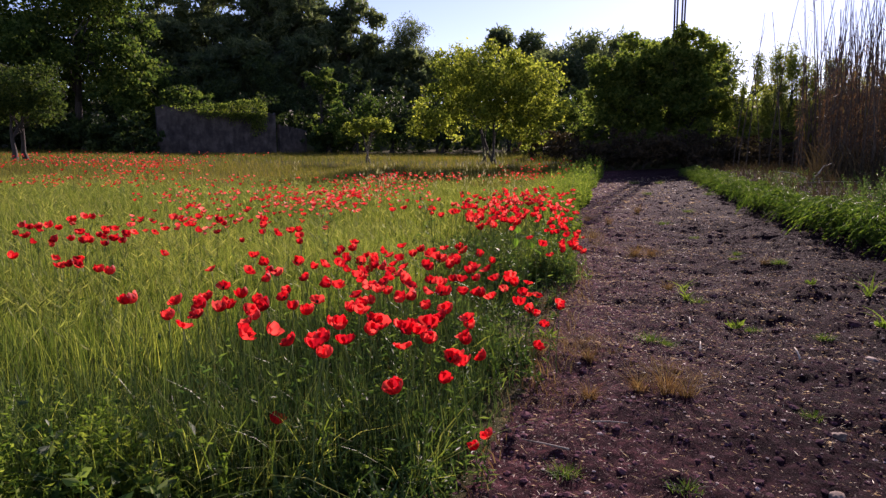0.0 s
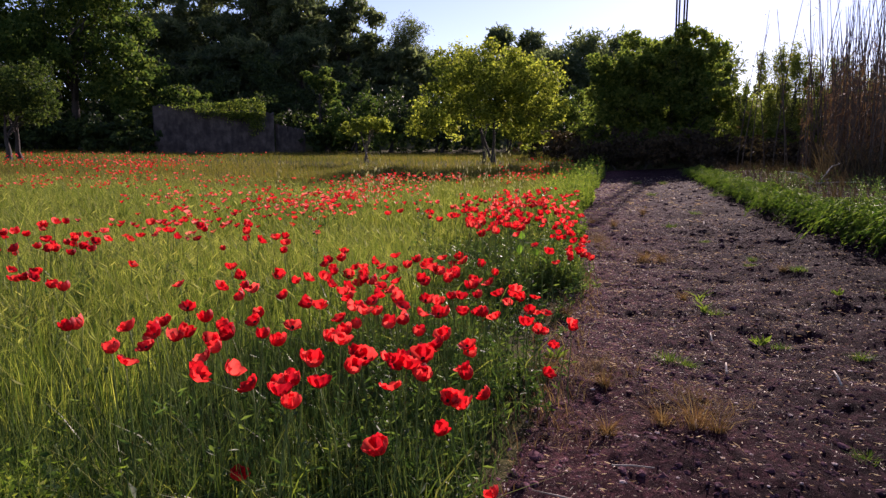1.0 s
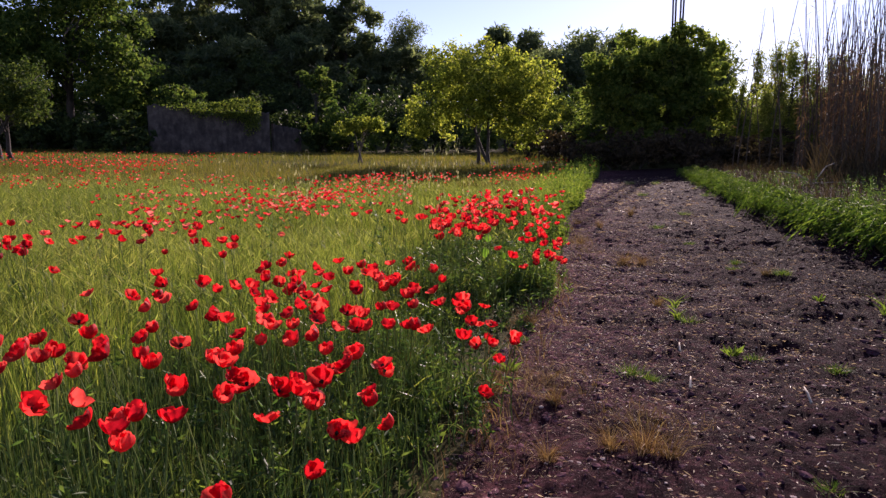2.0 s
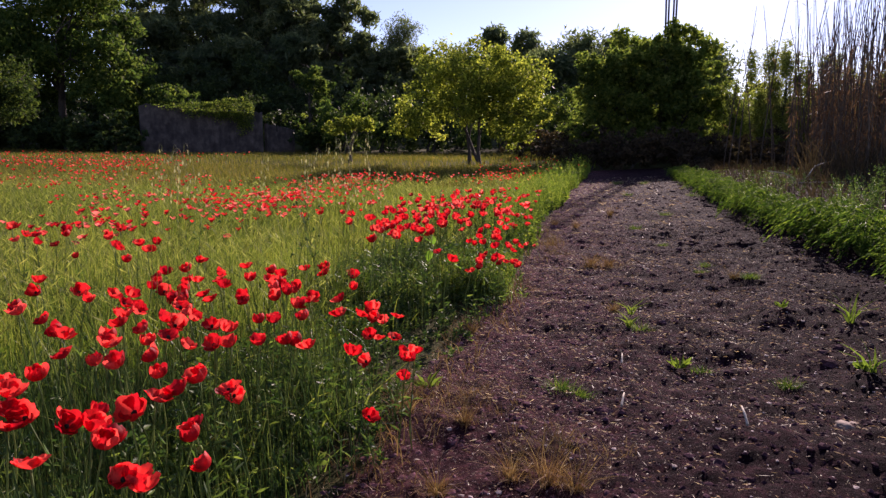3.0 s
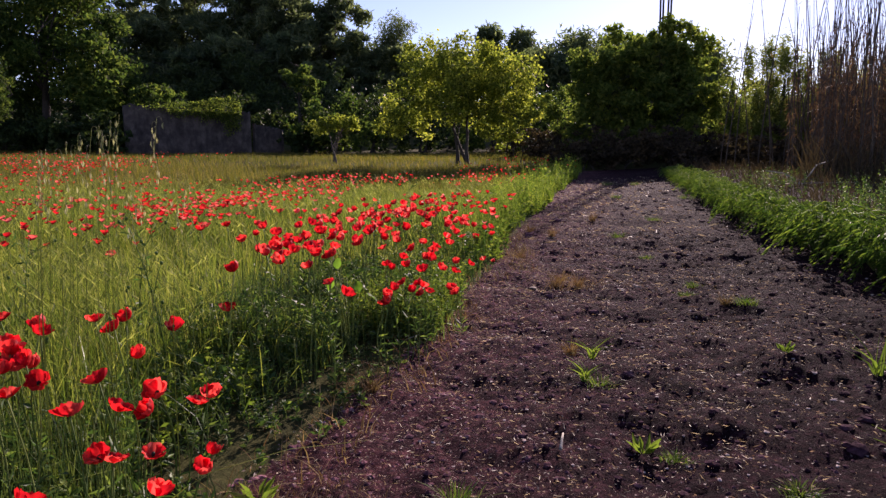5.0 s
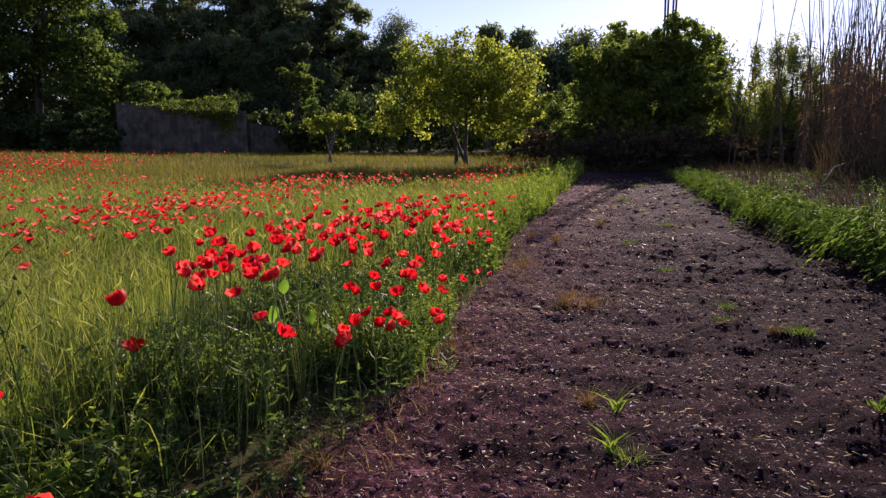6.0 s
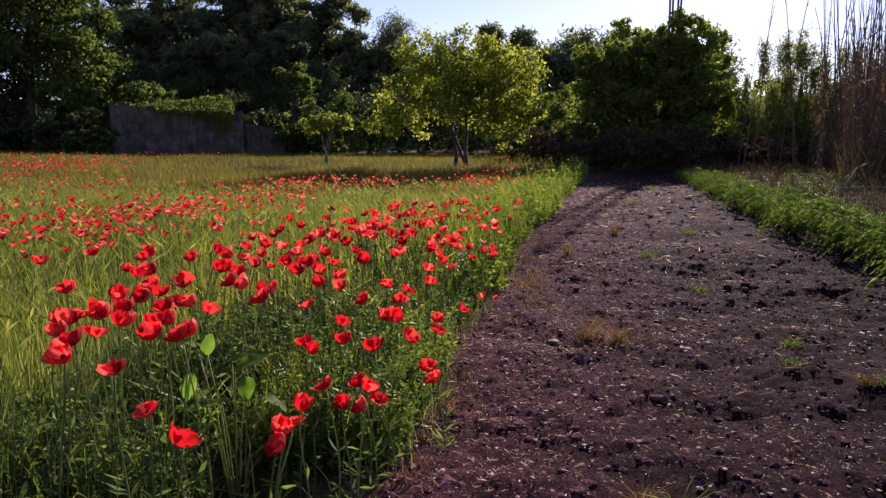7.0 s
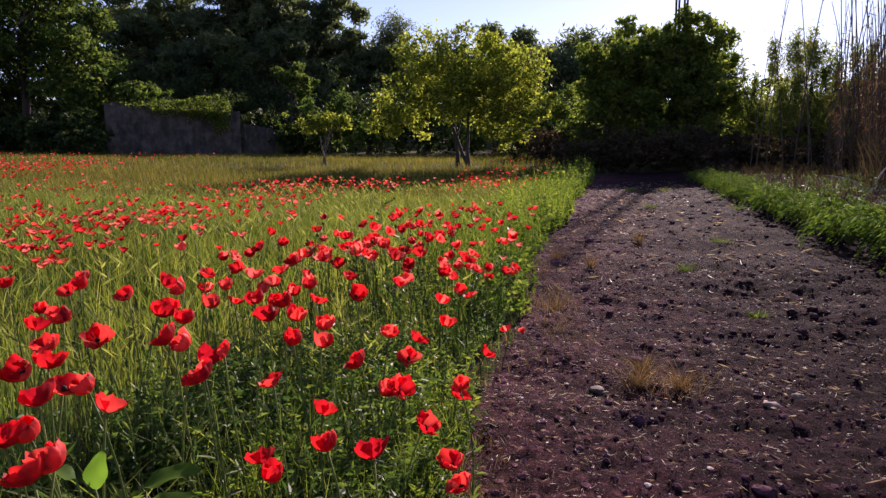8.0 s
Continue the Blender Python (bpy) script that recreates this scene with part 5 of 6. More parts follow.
BARE = [bare_cane(h, 430 + k) for k, h in enumerate((5.4, 6.1, 6.8, 5.0, 6.4))]
SPARSE = [(11.75, 27.0, 0.9), (11.95, 27.0, 0.96), (12.3, 27.0, 0.95), (12.66, 26.5, 0.96), (12.75, 26.0, 1.08), (13.1, 25.5, 0.85), (13.0, 25.5, 1.05), (13.2, 25.0, 0.8), (13.5, 25.0, 1.05), (13.7, 25.0, 0.86), (13.8, 24.5, 1.1), (14.0, 24.5, 1.15)]
SPARSE += [(rng.uniform(13.8, 17.5), rng.uniform(22.5, 27.0), rng.uniform(0.9, 1.25)) for _ in range(26)]
for k, (x, y, sc) in enumerate(SPARSE):
    m = Matrix.Translation((x, y, float(land(x, y)) - 0.02)) @ Matrix.Rotation(rng.uniform(0, 6.28), 4, "Z") @ Matrix.Scale(sc, 4)
    if k < len(BARE):
        BARE[k].matrix_world = m
    else:
        copy_thing(BARE[k % len(BARE)], m)


# dry leaf litter and broken stalks at the foot of the canes
x, y = scattered(9000, 9.5, 24, 17, 29, lambda x, y: x > 12.4 + (y - 22) * 0.55)
m = len(x)
tagged(made("cane_litter", blades(on_land(x, y, -0.02), RNG.uniform(0.2, 1.5, m), RNG.uniform(0.012, 0.03, m), RNG.uniform(0, 6.28, m), RNG.uniform(0.1, 0.8, m)), M_BROWN), "withered brown undergrowth at the foot of the canes", "undergrowth", kind="stuff")


# ---- the tilled strip: clods, stones, straw, weeds ----
def on_strip(x, y):
    return (x > edge_x(y) - 0.12) & (x < row_x(y) + 0.3)


def strewn(name, n, x0, x1, y0, y1, size, material, label, squash=0.42, keep=on_strip, variants=10, category="clods", rings=4, sides=6, skew=5):
    """Many small lumps joined into one."""
    x, y = scattered(n, x0, x1, y0, y1, keep)
    forms = [lump(1.0, squash, 0.3, rings, sides, 900 + k) for k in range(variants)]
    nv = len(forms[0][0])
    fv = np.stack([f[0] for f in forms])
    m = len(x)
    pick = RNG.integers(variants, size=m)
    r = size[0] + (size[1] - size[0]) * RNG.uniform(0, 1, m) ** skew
    a = RNG.uniform(0, 6.28, m)
    v = fv[pick] * r[:, None, None]
    v = np.stack([v[..., 0] * np.cos(a)[:, None] - v[..., 1] * np.sin(a)[:, None], v[..., 0] * np.sin(a)[:, None] + v[..., 1] * np.cos(a)[:, None], v[..., 2]], -1)
    v = v + np.stack([x, y, soil_z(x, y) - r * 0.12], 1)[:, None]
    f = (np.arange(m)[:, None, None] * nv + forms[0][1][None]).reshape(-1, 3)
    return tagged(made(name, (v.reshape(-1, 3), f), material, smooth=False), label, category, kind="stuff")


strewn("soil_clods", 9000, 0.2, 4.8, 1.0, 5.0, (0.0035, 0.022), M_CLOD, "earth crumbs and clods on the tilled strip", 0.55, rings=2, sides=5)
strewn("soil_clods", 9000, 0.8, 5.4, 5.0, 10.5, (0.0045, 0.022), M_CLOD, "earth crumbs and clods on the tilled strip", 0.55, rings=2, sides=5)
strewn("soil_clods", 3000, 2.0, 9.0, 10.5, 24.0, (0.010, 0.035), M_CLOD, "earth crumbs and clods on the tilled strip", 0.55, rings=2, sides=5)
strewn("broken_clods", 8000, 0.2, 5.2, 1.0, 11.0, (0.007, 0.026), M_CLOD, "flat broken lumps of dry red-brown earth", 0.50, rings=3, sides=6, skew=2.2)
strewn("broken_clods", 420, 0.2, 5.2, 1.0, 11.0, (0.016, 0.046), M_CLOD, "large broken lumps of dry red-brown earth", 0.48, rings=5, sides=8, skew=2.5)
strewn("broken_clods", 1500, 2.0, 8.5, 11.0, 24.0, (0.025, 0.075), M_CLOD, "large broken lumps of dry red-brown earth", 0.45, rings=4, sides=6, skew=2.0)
strewn("pebbles", 4200, 0.2, 5.0, 0.8, 11.0, (0.004, 0.016), M_PEBBLE, "small pale pebbles strewn on the soil", 0.5, category="pebbles", rings=3, sides=5)


def straw(name, n, x0, x1, y0, y1, size, material, label, ratio=0.09):
    x, y = scattered(n, x0, x1, y0, y1, thin_out(on_strip, lambda x, y: np.clip((row_x(y) - x) / 2.6, 0.10, 1.0) * (0.4 + 0.9 * value_noise(x * 2.3, y * 1.1, 33))))
    m = len(x)
    a = RNG.uniform(0, 6.28, m)
    d = np.stack([np.cos(a), np.sin(a), RNG.normal(size=m) * 0.25], 1)
    ln = RNG.uniform(*size, m)
    c = np.stack([x, y, soil_z(x, y) + 0.012], 1)
    return tagged(made(name, leaves(c, ln, ratio, unit(d), 0.02), material), label, "straw", kind="stuff")


straw("leaf_litter", 26000, 0.2, 5.0, 0.8, 6.0, (0.005, 0.019), M_FLAKE, "small dry leaf flakes scattered on the soil", 0.36)
straw("leaf_litter", 9500, 1.0, 6.5, 6.0, 13.0, (0.008, 0.028), M_FLAKE, "small dry leaf flakes scattered on the soil", 0.32)
straw("leaf_litter", 2000, 3.0, 9.5, 13.0, 24.0, (0.03, 0.08), M_FLAKE, "dry litter covering the far end of the strip", 0.4)
straw("straw_bits", 4500, 1.0, 6.5, 5.5, 14.0, (0.02, 0.08), M_FLAKE, "dry roots and stalks lying on the soil", 0.07)
straw("straw_bits", 1800, 2.0, 8.5, 9.5, 24.0, (0.06, 0.20), M_STRAW, "dry stalks lying at the far end of the strip", 0.08)
straw("straw_bits", 16000, 0.2, 5.0, 0.8, 8.0, (0.008, 0.042), M_STRAW, "bits of dry straw and roots on the soil", 0.10)
straw("straw_bits", 4500, 1.5, 8.0, 7.0, 22.0, (0.015, 0.07), M_STRAW, "bits of dry straw and roots on the soil")


def thatch(x0, y0, rx, ry, n, size, seed):
    """A low mat of withered grass lying on the soil."""
    g = np.random.default_rng(seed)
    a, r = g.uniform(0, 6.28, n), g.uniform(0, 1, n) ** 0.7
    x, y = x0 + rx * r * np.cos(a), y0 + ry * r * np.sin(a)
    k = value_noise(x * 9, y * 9, seed) > 0.35 * r
    x, y = x[k], y[k]
    m = len(x)
    ob = made("withered_grass", blades(np.stack([x, y, soil_z(x, y) - 0.004], 1), g.uniform(0.3, 1.0, m) * size, g.uniform(0.0012, 0.003, m), g.uniform(0, 6.28, m), g.uniform(0.5, 2.0, m)), M_DRY)
    return tagged(ob, "thatch of withered brown grass lying on the soil", "dry grass", kind="stuff")


for k, (x, y, rx, ry, n, size) in enumerate(((1.05, 3.35, 0.28, 0.32, 520, 0.12), (1.45, 2.85, 0.30, 0.22, 330, 0.11), (0.72, 2.75, 0.20, 0.5, 420, 0.11), (2.58, 7.2, 0.3, 0.2, 300, 0.10), (1.55, 6.2, 0.18, 0.5, 300, 0.12), (2.2, 8.3, 0.2, 0.7, 300, 0.14), (1.0, 4.6, 0.12, 0.5, 250, 0.10))):
    thatch(x, y, rx, ry, n, size, 90 + k)


def stone(x, y, r, squash, seed, label):
    v, f = lump(r, squash * 0.85, 0.33, 6, 9, seed)
    ob = tagged(made("stone", (v, f), M_STONE), label, "stone")
    ob.matrix_basis = pose(x, y, float(soil_z(x, y)) + r * squash * 0.35, 8, 5, seed * 40)
    return ob


for k, (x, y, r, q_) in enumerate(((1.96, 2.11, 0.035, 0.45), (1.69, 1.65, 0.032, 0.3), (2.66, 3.01, 0.036, 0.45), (2.75, 3.10, 0.025, 0.45), (3.08, 6.98, 0.03, 0.5), (2.92, 6.9, 0.04, 0.45), (2.21, 7.22, 0.045, 0.4), (3.3, 3.0, 0.05, 0.5), (1.3, 6.1, 0.05, 0.5))):
    stone(x, y, r, q_, 500 + k, "pale weathered fieldstone half sunk in the soil")


def stick(points, r, label, material=None, name="stick"):
    return tagged(made(name, tube(points, np.linspace(r, r * 0.5, len(points)), 6), material or M_STICK), label, "stick")


for k, (x, y, a, ln, up) in enumerate(((2.25, 3.0, 80, 0.11, 0.04), (1.80, 3.32, 70, 0.10, 0.03), (1.95, 3.93, 75, 0.09, 0.03), (0.75, 1.9, 160, 0.20, 0.01), (0.9, 2.2, -20, 0.16, 0.02), (1.2, 5.5, 40, 0.2, 0.02), (3.2, 3.9, 5, 0.4, 0.02))):
    d = Vector((math.cos(radians(a)), math.sin(radians(a)), 0)) * ln
    z = float(soil_z(x, y)) + 0.012
    stick([(x, y, z), (x + d.x * 0.5, y + d.y * 0.5, z + up * 0.7), (x + d.x, y + d.y, z + up)], 0.007 if ln < 0.15 else 0.0045, "bleached dry stick lying on the soil")


def weed(x, y, kind, size, seed):
    """A small plant on the bare soil: a grass tuft, a leafy rosette or a dry tuft."""
    global RNG
    RNG = np.random.default_rng(seed)
    z = float(soil_z(x, y))
    if kind == "rosette":
        n = 26
        az = RNG.uniform(0, 6.28, n)
        d = unit(np.stack([np.cos(az), np.sin(az), RNG.uniform(0.5, 1.6, n)], 1))
        sz = size * RNG.uniform(0.35, 1.05, n)
        ob = new("weed_rosette")
        for k in range(n):
            made("leaf", leaves(d[k:k + 1] * sz[k] * 0.6, sz[k:k + 1] * 0.8, 0.30, d[k:k + 1], 0.12), M_LUSH, ob)
        tagged(ob, "bright green leafy seedling in bare soil", "weed")
    elif kind == "spray":
        ob = new("long_leaved_weed")
        for _ in range(13):
            made("leaf", blades(RNG.normal(size=(1, 3)) * (0.012, 0.012, 0.0), RNG.uniform(0.5, 1.0, 1) * size, RNG.uniform(0.008, 0.015, 1), RNG.uniform(0, 6.28, 1), RNG.uniform(0.5, 1.5, 1)), M_LUSH, ob)
        tagged(ob, "sprawling long-leaved green weed on bare soil", "weed")
    else:
        dry = kind == "dry"
        n = 130 if dry else 150
        az = RNG.uniform(0, 6.28, n)
        far_out = RNG.uniform(0, 1, n) ** (1.6 if dry else 0.9)
        base = np.stack([np.cos(az) * far_out, np.sin(az) * far_out, np.zeros(n)], 1) * size * (0.28 if dry else 0.62) * RNG.uniform(0.5, 1.2, (n, 1)) + (0, 0, -0.01)
        tall = RNG.uniform(0.35, 1.0, n) * size * (1.25 if dry else 0.75 * (1.15 - 0.6 * far_out.mean()))
        pair = blades(base, tall, RNG.uniform(0.0015, 0.0035, n) if dry else RNG.uniform(0.002, 0.0045, n), az + RNG.normal(size=n) * 0.5, RNG.uniform(0.3, 1.6, n))
        ob = made("grass_tuft", pair, M_DRY if dry else M_TUFT)
        tagged(ob, "withered straw-brown grass tuft on the soil" if dry else "small fresh green grass tuft on bare soil", "grass tuft")
    ob.location = (x, y, z)
    return ob


WEEDS = ((2.33, 5.22, "spray", 0.20), (2.22, 5.28, "dry", 0.13), (3.67, 6.2, "tuft", 0.14), (3.55, 6.25, "dry", 0.12), (2.3, 4.01, "rosette", 0.11), (2.42, 3.95, "tuft", 0.09), (2.27, 4.70, "tuft", 0.15), (1.54, 3.52, "tuft", 0.15), (1.62, 3.48, "tuft", 0.11), (1.35, 2.55, "dry", 0.22), (1.44, 2.52, "dry", 0.15), (1.22, 2.60, "dry", 0.13), (1.05, 3.05, "dry", 0.12), (0.95, 2.5, "dry", 0.12), (3.68, 4.69, "spray", 0.26), (3.22, 3.72, "spray", 0.2), (2.2, 4.75, "spray", 0.15), (2.74, 3.63, "tuft", 0.10),
         (3.34, 4.95, "rosette", 0.08), (1.95, 2.3, "tuft", 0.09), (1.14, 1.65, "tuft", 0.09), (0.71, 1.75, "tuft", 0.10), (3.2, 3.77, "rosette", 0.08), (2.5, 7.47, "dry", 0.16), (2.6, 7.15, "dry", 0.15),
         (2.42, 7.25, "dry", 0.2), (3.58, 8.47, "tuft", 0.12), (3.73, 10.32, "tuft", 0.2), (4.65, 11.79, "tuft", 0.22), (3.54, 6.92, "tuft", 0.12), (3.69, 11.86, "dry", 0.2), (3.38, 6.59, "tuft", 0.10), (0.86, 3.5, "rosette", 0.12), (0.76, 3.2, "dry", 0.2), (1.1, 4.6, "dry", 0.16), (2.85, 10.6, "dry", 0.2), (5.9, 20.6, "tuft", 0.30), (6.6, 20.2, "tuft", 0.26), (5.1, 16.2, "tuft", 0.22), (6.3, 15.2, "tuft", 0.2), (2.25, 8.9, "dry", 0.2), (2.6, 11.2, "dry", 0.22))
for k, (x, y, kind, size) in enumerate(WEEDS):
    weed(x, y, kind, size, 600 + k)


# brown scrub between the crop row and the canes
grass("verge_scrub", 17000, 5.5, 20, 6.0, 29.0, lambda x, y: (x > row_x(y) + 0.55 + 0.6 * value_noise(x, y, 12)) & (x < row_x(y) + 9), (0.12, 0.5), (0.008, 0.02), M_BROWN, "low withered brown scrub beside the crop row", (0.2, 1.0))


# ---- slender plants rising above the field ----
def wild_oat(x, y, height, az, reach, seed, count=12):
    """A tall oat stalk; its head is a loose spray of spikelets hanging on threads of the given reach."""
    g = np.random.default_rng(seed)
    t = np.linspace(0, 1, 9)
    line = np.stack([np.cos(az) * 0.05 * height * t ** 3, np.sin(az) * 0.05 * height * t ** 3, height * (t - 0.02 * t ** 4)], 1)
    root = tagged(made("wild_oat", tube(line, 0.0016 * (1.15 - 0.8 * t), 5), M_EAR), "tall pale wild oat stalk with drooping spikelets", "wild oat")
    for k in range(count):
        u = 0.86 + 0.14 * k / (count - 1)
        c = np.array([np.interp(u, t, line[:, q]) for q in range(3)])
        a = g.uniform(0, 6.28)
        out = np.array([math.cos(a), math.sin(a), 0.0]) * g.uniform(0.4, 1.0) * reach
        drop = (0.012 + 0.5 * reach) * g.uniform(0.5, 1.2)
        thread = tube([c, c + out * 0.4 + (0, 0, 0.25 * reach), c + out * 0.8 + (0, 0, 0.1 * reach), c + out + (0, 0, -drop)], [0.0007, 0.0006, 0.0006, 0.0005], 3)
        tip = c + out + (0, 0, -drop)
        husk = leaves(np.array([tip + (0, 0, -0.010), tip + (0.002, 0, -0.008)]), 0.022, 0.2, np.array([(0.1, 0, -1.0), (-0.1, 0.1, -1.0)]), 0.15)
        made("spikelet", joined(thread, husk), M_OAT, root)
    root.location = (x, y, float(land(x, y)))
    return root


OATS = ((0.49, 3.46, 1.30, 2.8, 0.018), (0.54, 3.50, 1.33, 1.0, 0.018), (0.58, 3.55, 1.14, 0.3, 0.03), (0.50, 3.52, 1.12, 2.0, 0.03), (-0.24, 3.05, 1.24, 0.2, 0.075), (-0.20, 3.08, 1.22, 0.0, 0.06), (-0.98, 4.05, 1.24, 0.5, 0.03), (0.10, 3.2, 1.22, 0.4, 0.02), (0.31, 3.30, 1.22, 1.4, 0.02))
for k, (x, y, h, az, reach) in enumerate(OATS):
    wild_oat(x, y, h, az, reach, 700 + k)
for k in range(12):
    u = k / 11
    wild_oat(0.22 + 0.25 * u, 3.41 + 0.02 * math.sin(k * 5), 1.21 + 0.10 * u + 0.02 * math.sin(k * 3), 0.3, 0.022, 1700 + k, 4)
for k in range(6):
    wild_oat(-0.31 + 0.03 * k, 3.05 + 0.02 * math.sin(k * 4), 1.23 + 0.025 * math.sin(k * 2), 0.2, 0.03, 1720 + k, 4)


def tall_weed(x, y, height, seed, flowers=0):
    """A branching upright weed stem, nearly leafless, with small heads."""
    g = np.random.default_rng(seed)
    root = tagged(new("tall_weed"), "thin dark branching weed stem with small heads", "weed")
    t = np.linspace(0, 1, 7)
    lean = g.normal(size=2) * 0.08
    line = np.stack([lean[0] * t ** 2 * height, lean[1] * t ** 2 * height, height * t], 1)
    made("stalk", tube(line, 0.0042 * (1.1 - 0.75 * t), 5), M_HERB, root)
    for k in range(6 + flowers):
        u = g.uniform(0.35, 0.95)
        c = np.array([np.interp(u, t, line[:, q]) for q in range(3)])
        e = c + unit(np.array([*g.normal(size=2), 1.6])) * g.uniform(0.1, 0.22) * height
        twig = made("branch", tube([c, (c + e) / 2 + g.normal(size=3) * 0.008, e], [0.0022, 0.0018, 0.0012], 4), M_HERB, root)
        hd = lump(0.008, 1.2, 0.2, 4, 6, seed + k)
        made("head", (hd[0] + e, hd[1]), M_EAR if flowers else M_HERB, twig)
        n = 4
        d = unit(g.normal(size=(n, 3)) + (0, 0, 0.4))
        made("foliage", leaves(c + (e - c) * g.uniform(0, 0.6, n)[:, None] + d * 0.02, 0.05, 0.25, d, 0.1), M_HERB, twig)
    root.location = (x, y, float(land(x, y)))
    return root


for k, (x, y, h) in enumerate(((1.0, 7.4, 0.88), (1.15, 7.0, 0.82), (0.75, 7.2, 0.9), (1.3, 7.8, 0.85), (0.4, 6.9, 0.8), (1.05, 8.1, 0.9), (0.1, 4.5, 0.85), (-0.1, 4.6, 0.8), (-0.9, 4.9, 0.75), (1.45, 8.6, 0.8))):
    tall_weed(x, y, h, 720 + k)
for k, (x, y, h) in enumerate(((6.9, 9.6, 0.85), (7.1, 9.9, 0.7), (6.6, 9.3, 0.6), (7.4, 10.4, 0.8))):
    tall_weed(x, y, h, 740 + k, 10)


def poppy_bud(height, seed):
    """A hairy drooping bud on a hooked stalk."""
    g = np.random.default_rng(seed)
    t = np.linspace(0, 1, 6)
    line = [(0.02 * u * u, 0, height * u) for u in t]
    line += [(0.02 + 0.014 * (1 - math.cos(a)), 0, height + 0.016 * math.sin(a)) for a in (0.8, 1.6, 2.4, 3.1)]
    root = tagged(made("poppy_bud", tube(line, np.full(len(line), 0.0015), 5), M_STEM), "drooping green poppy bud on a hooked hairy stalk", "poppy bud", "poppy buds")
    v, f = lump(0.0075, 1.7, 0.08, 5, 7, seed)
    made("bud", (v + (0.048, 0, height - 0.012), f), M_STEM, root)
    return root


rng = np.random.default_rng(41)
BUDS = [poppy_bud(h, 760 + k) for k, h in enumerate((0.34, 0.40, 0.46))]
for k in range(70):
    y = rng.uniform(0.9, 7.5)
    x = float(edge_x(y)) - 0.2 - abs(rng.normal()) * 0.8
    m = Matrix.Translation((x, y, float(land(x, y)))) @ Matrix.Rotation(rng.uniform(0, 6.28), 4, "Z")
    if k < len(BUDS):
        BUDS[k].matrix_basis = m
    else:
        copy_thing(BUDS[k % 3], m)


def dock(x, y, size, seed):
    """A broad-leaved dock plant: each leaf a bent, ribbed blade."""
    g = np.random.default_rng(seed)
    root = tagged(new("dock_plant"), "broad-leaved green dock plant among the poppies", "dock plant")
    for k in range(7):
        az, rise = g.uniform(0, 6.28), g.uniform(0.8, 1.35)
        t, u = np.meshgrid(np.linspace(0, 1, 8), np.linspace(-1, 1, 5), indexing="ij")
        ln = size * g.uniform(0.7, 1.15)
        w = ln * 0.15 * np.sin(np.pi * np.clip(t * 0.95 + 0.04, 0, 1)) ** 0.7
        out = ln * t * math.cos(rise) + ln * 0.25 * t ** 2
        up = ln * t * math.sin(rise) - 0.30 * ln * t ** 2 + 0.10 * np.abs(u) * w + 0.012 * np.sin(t * 18) * np.abs(u)
        v = np.stack([out * math.cos(az) - u * w * math.sin(az), out * math.sin(az) + u * w * math.cos(az), up], -1).reshape(-1, 3)
        f = [(a, a + 1, a + 6) for i in range(7) for a in range(i * 5, i * 5 + 4)] + [(a, a + 6, a + 5) for i in range(7) for a in range(i * 5, i * 5 + 4)]
        made("leaf", (v, np.array(f)), M_DOCK, root)
    root.location = (x, y, float(land(x, y)) + 0.02)
    return root


for k, (x, y, size) in enumerate(((0.45, 5.86, 0.36), (1.55, 9.2, 0.32), (1.75, 9.9, 0.34), (1.62, 8.8, 0.28), (1.78, 9.4, 0.36), (1.95, 10.3, 0.34), (2.1, 11.0, 0.34))):
    dock(x, y, size, 780 + k)

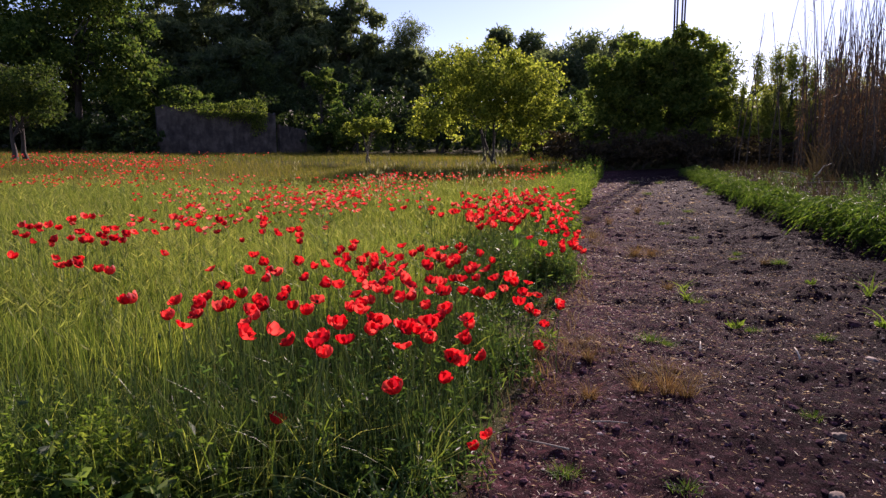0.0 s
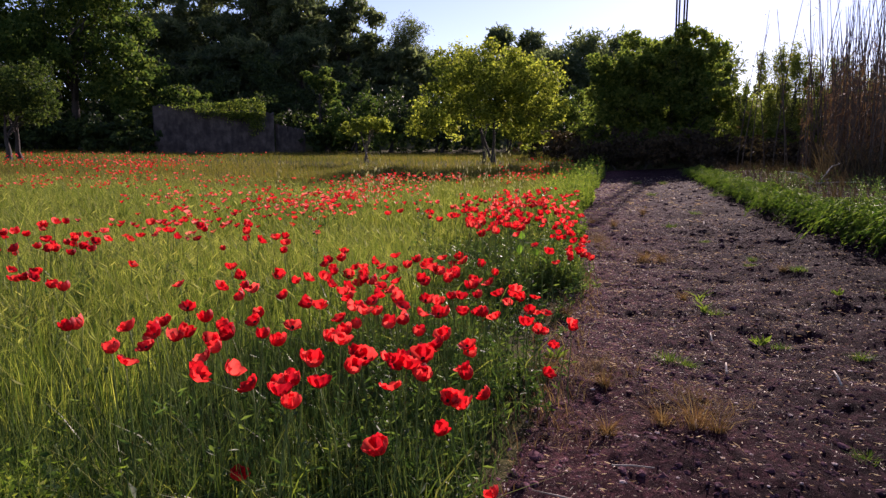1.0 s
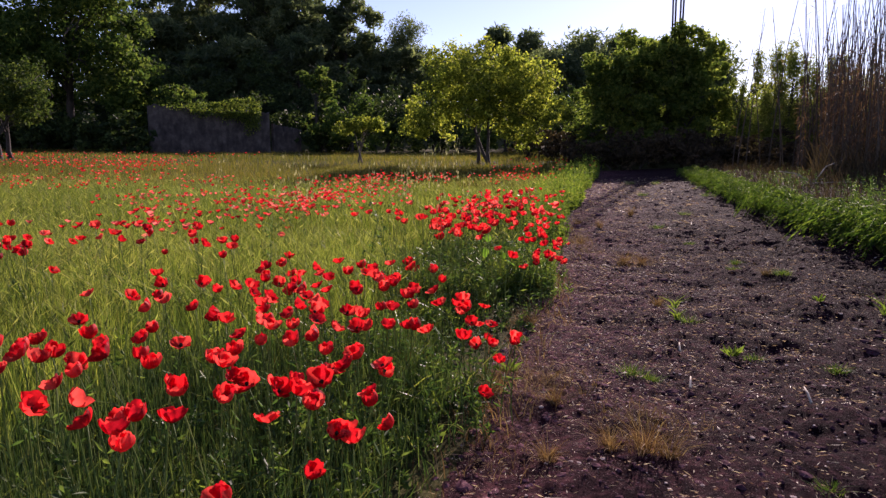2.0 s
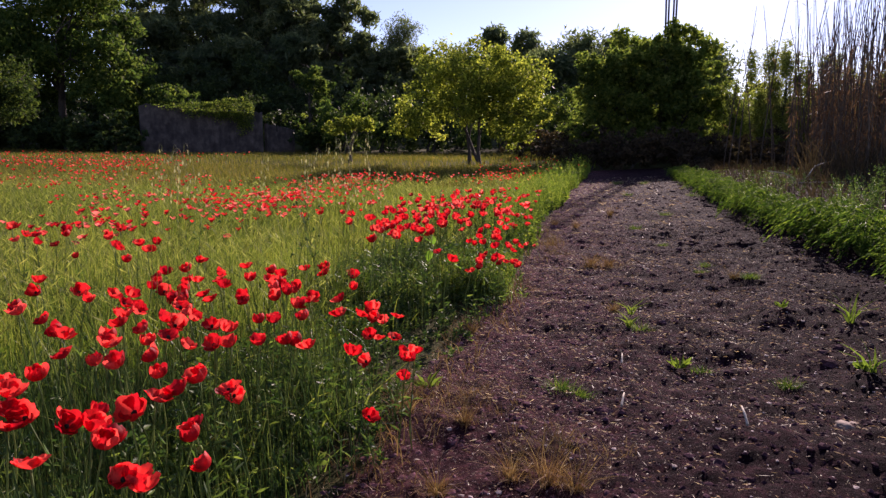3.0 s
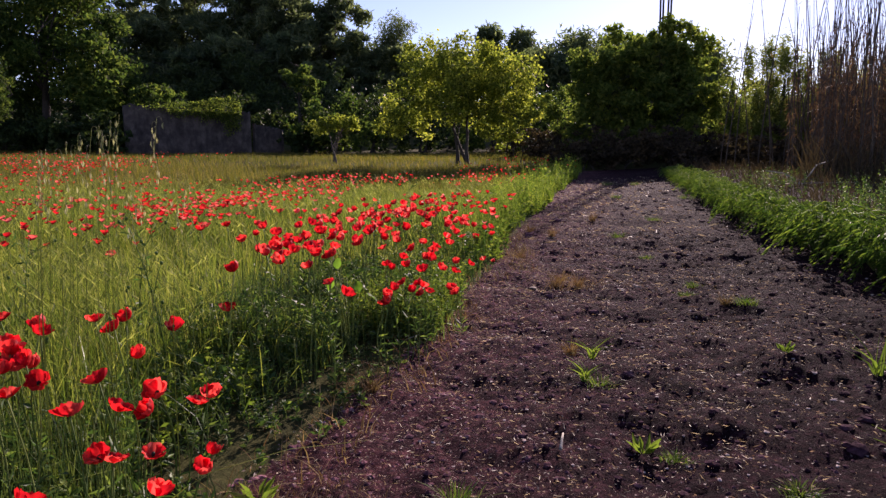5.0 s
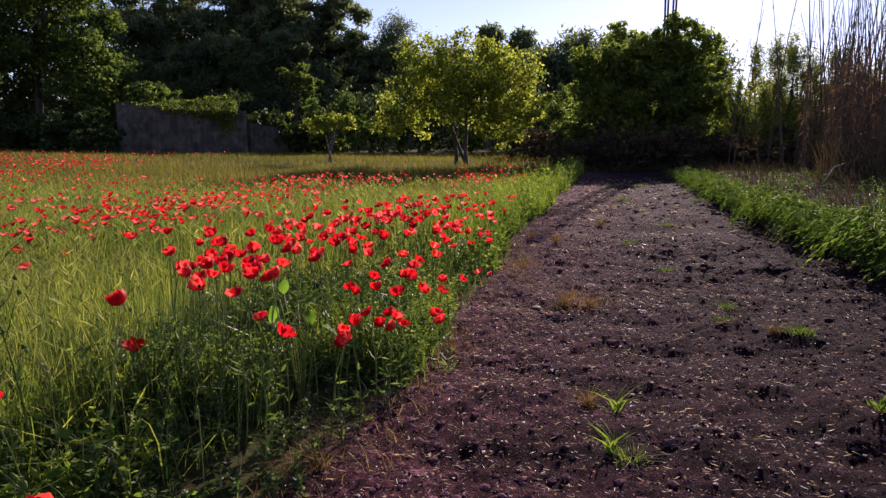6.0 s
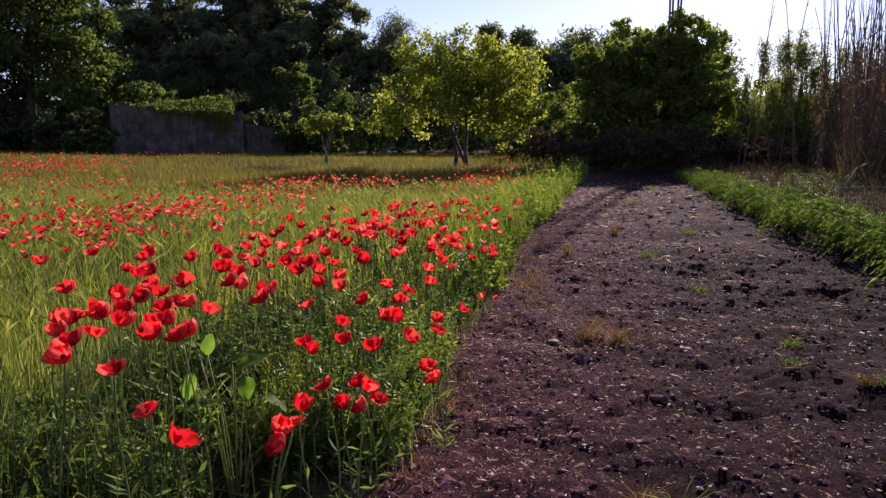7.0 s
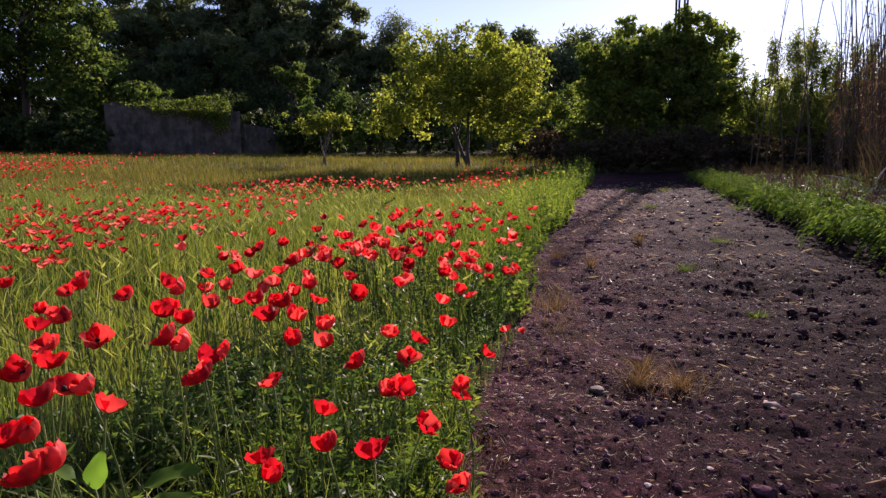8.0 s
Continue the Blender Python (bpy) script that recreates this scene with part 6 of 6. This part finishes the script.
def broad_weed(x, y, blades_at, seed):
    """A weed with broad leaves held up on thin stalks: each leaf by the place of its base, heading, pitch and length."""
    g = np.random.default_rng(seed)
    root = tagged(new("broad_leaved_weed"), "broad-leaved fresh green weed among the poppies", "weed")
    for dx, dy, h, heading, pitch, ln in blades_at:
        tip = np.array((dx, dy, h))
        stalk = made("stalk", tube([(dx * 0.1, dy * 0.1, -0.02), tip * (0.5, 0.5, 0.6), tip], [0.003, 0.0026, 0.002], 5), M_STEM, root)
        t, u = np.meshgrid(np.linspace(0, 1, 9), np.linspace(-1, 1, 7), indexing="ij")
        a, p = radians(heading), radians(pitch)
        along = np.array([math.cos(a) * math.cos(p), math.sin(a) * math.cos(p), math.sin(p)])
        side = np.array([-math.sin(a), math.cos(a), 0.0])
        up = np.cross(along, side)
        w = ln * 0.36 * np.sin(np.pi * np.clip(t ** 0.8 * 0.95 + 0.05, 0, 1)) ** 0.8
        lift = 0.22 * np.abs(u) * w - 0.22 * ln * t ** 2 + 0.035 * ln * np.sin(t * 11 + u * 2 + g.uniform(0, 6)) * np.abs(u)
        v = tip + along * (ln * t)[..., None] + side * (u * w)[..., None] + up * lift[..., None]
        f = [(i, i + 1, i + 8) for r in range(8) for i in range(r * 7, r * 7 + 6)] + [(i, i + 8, i + 7) for r in range(8) for i in range(r * 7, r * 7 + 6)]
        made("leaf", (v.reshape(-1, 3), np.array(f)), M_DOCK, stalk)
    root.location = (x, y, float(land(x, y)))
    return root


broad_weed(0.88, 5.24, ((-0.07, -0.01, 0.525, 80, 78, 0.072), (-0.10, -0.02, 0.55, 200, 40, 0.07), (-0.09, -0.08, 0.485, 255, -55, 0.085), (-0.04, 0.12, 0.46, 20, 22, 0.12), (0.05, -0.10, 0.50, 30, 30, 0.12),
                        (0.04, 0.02, 0.44, -70, -35, 0.08), (-0.02, -0.04, 0.38, 170, -10, 0.09), (0.09, 0.05, 0.36, 10, -25, 0.09), (-0.12, 0.06, 0.36, 140, 10, 0.08)), 800)
broad_weed(0.40, 4.30, ((0.03, -0.02, 0.28, -40, 20, 0.06), (-0.05, 0.02, 0.24, 160, 25, 0.07), (0.02, 0.05, 0.20, 60, 10, 0.06), (-0.02, -0.05, 0.17, 250, 0, 0.06)), 801)

# bleached branches beside the canes
for k, (x, y, a, ln, up) in enumerate(((9.2, 17.6, 5, 1.5, 0.12), (9.6, 17.2, -20, 1.3, 0.05), (10.2, 17.8, 30, 0.9, 0.5), (9.9, 17.4, 160, 0.8, 0.3), (7.4, 10.0, 10, 0.9, 0.05), (7.8, 10.6, -15, 0.8, 0.05))):
    d = Vector((math.cos(radians(a)), math.sin(radians(a)), 0)) * ln
    z = float(land(x, y)) + 0.03
    stick([(x, y, z), (x + d.x * 0.5, y + d.y * 0.5, z + up * 0.8), (x + d.x, y + d.y, z + up)], 0.025, "bleached fallen branch lying in the scrub", name="branch")

# slender poles above the thicket
for k, (x, y, h) in enumerate(((12.66, 38.6, 12.5), (12.80, 38.6, 12.5), (13.06, 38.6, 12.8), (13.20, 38.6, 12.8))):
    ob = made("pole", tube([(0, 0, -0.3), (0.02, 0, h * 0.5), (0.05 * (k - 1.5), 0, h)], [0.07, 0.06, 0.045], 8), M_BARK_D)
    tagged(ob, "slender dark wooden pole rising above the thicket", "pole", "poles above the thicket")
    ob.location = (x, y, float(land(x, y)))
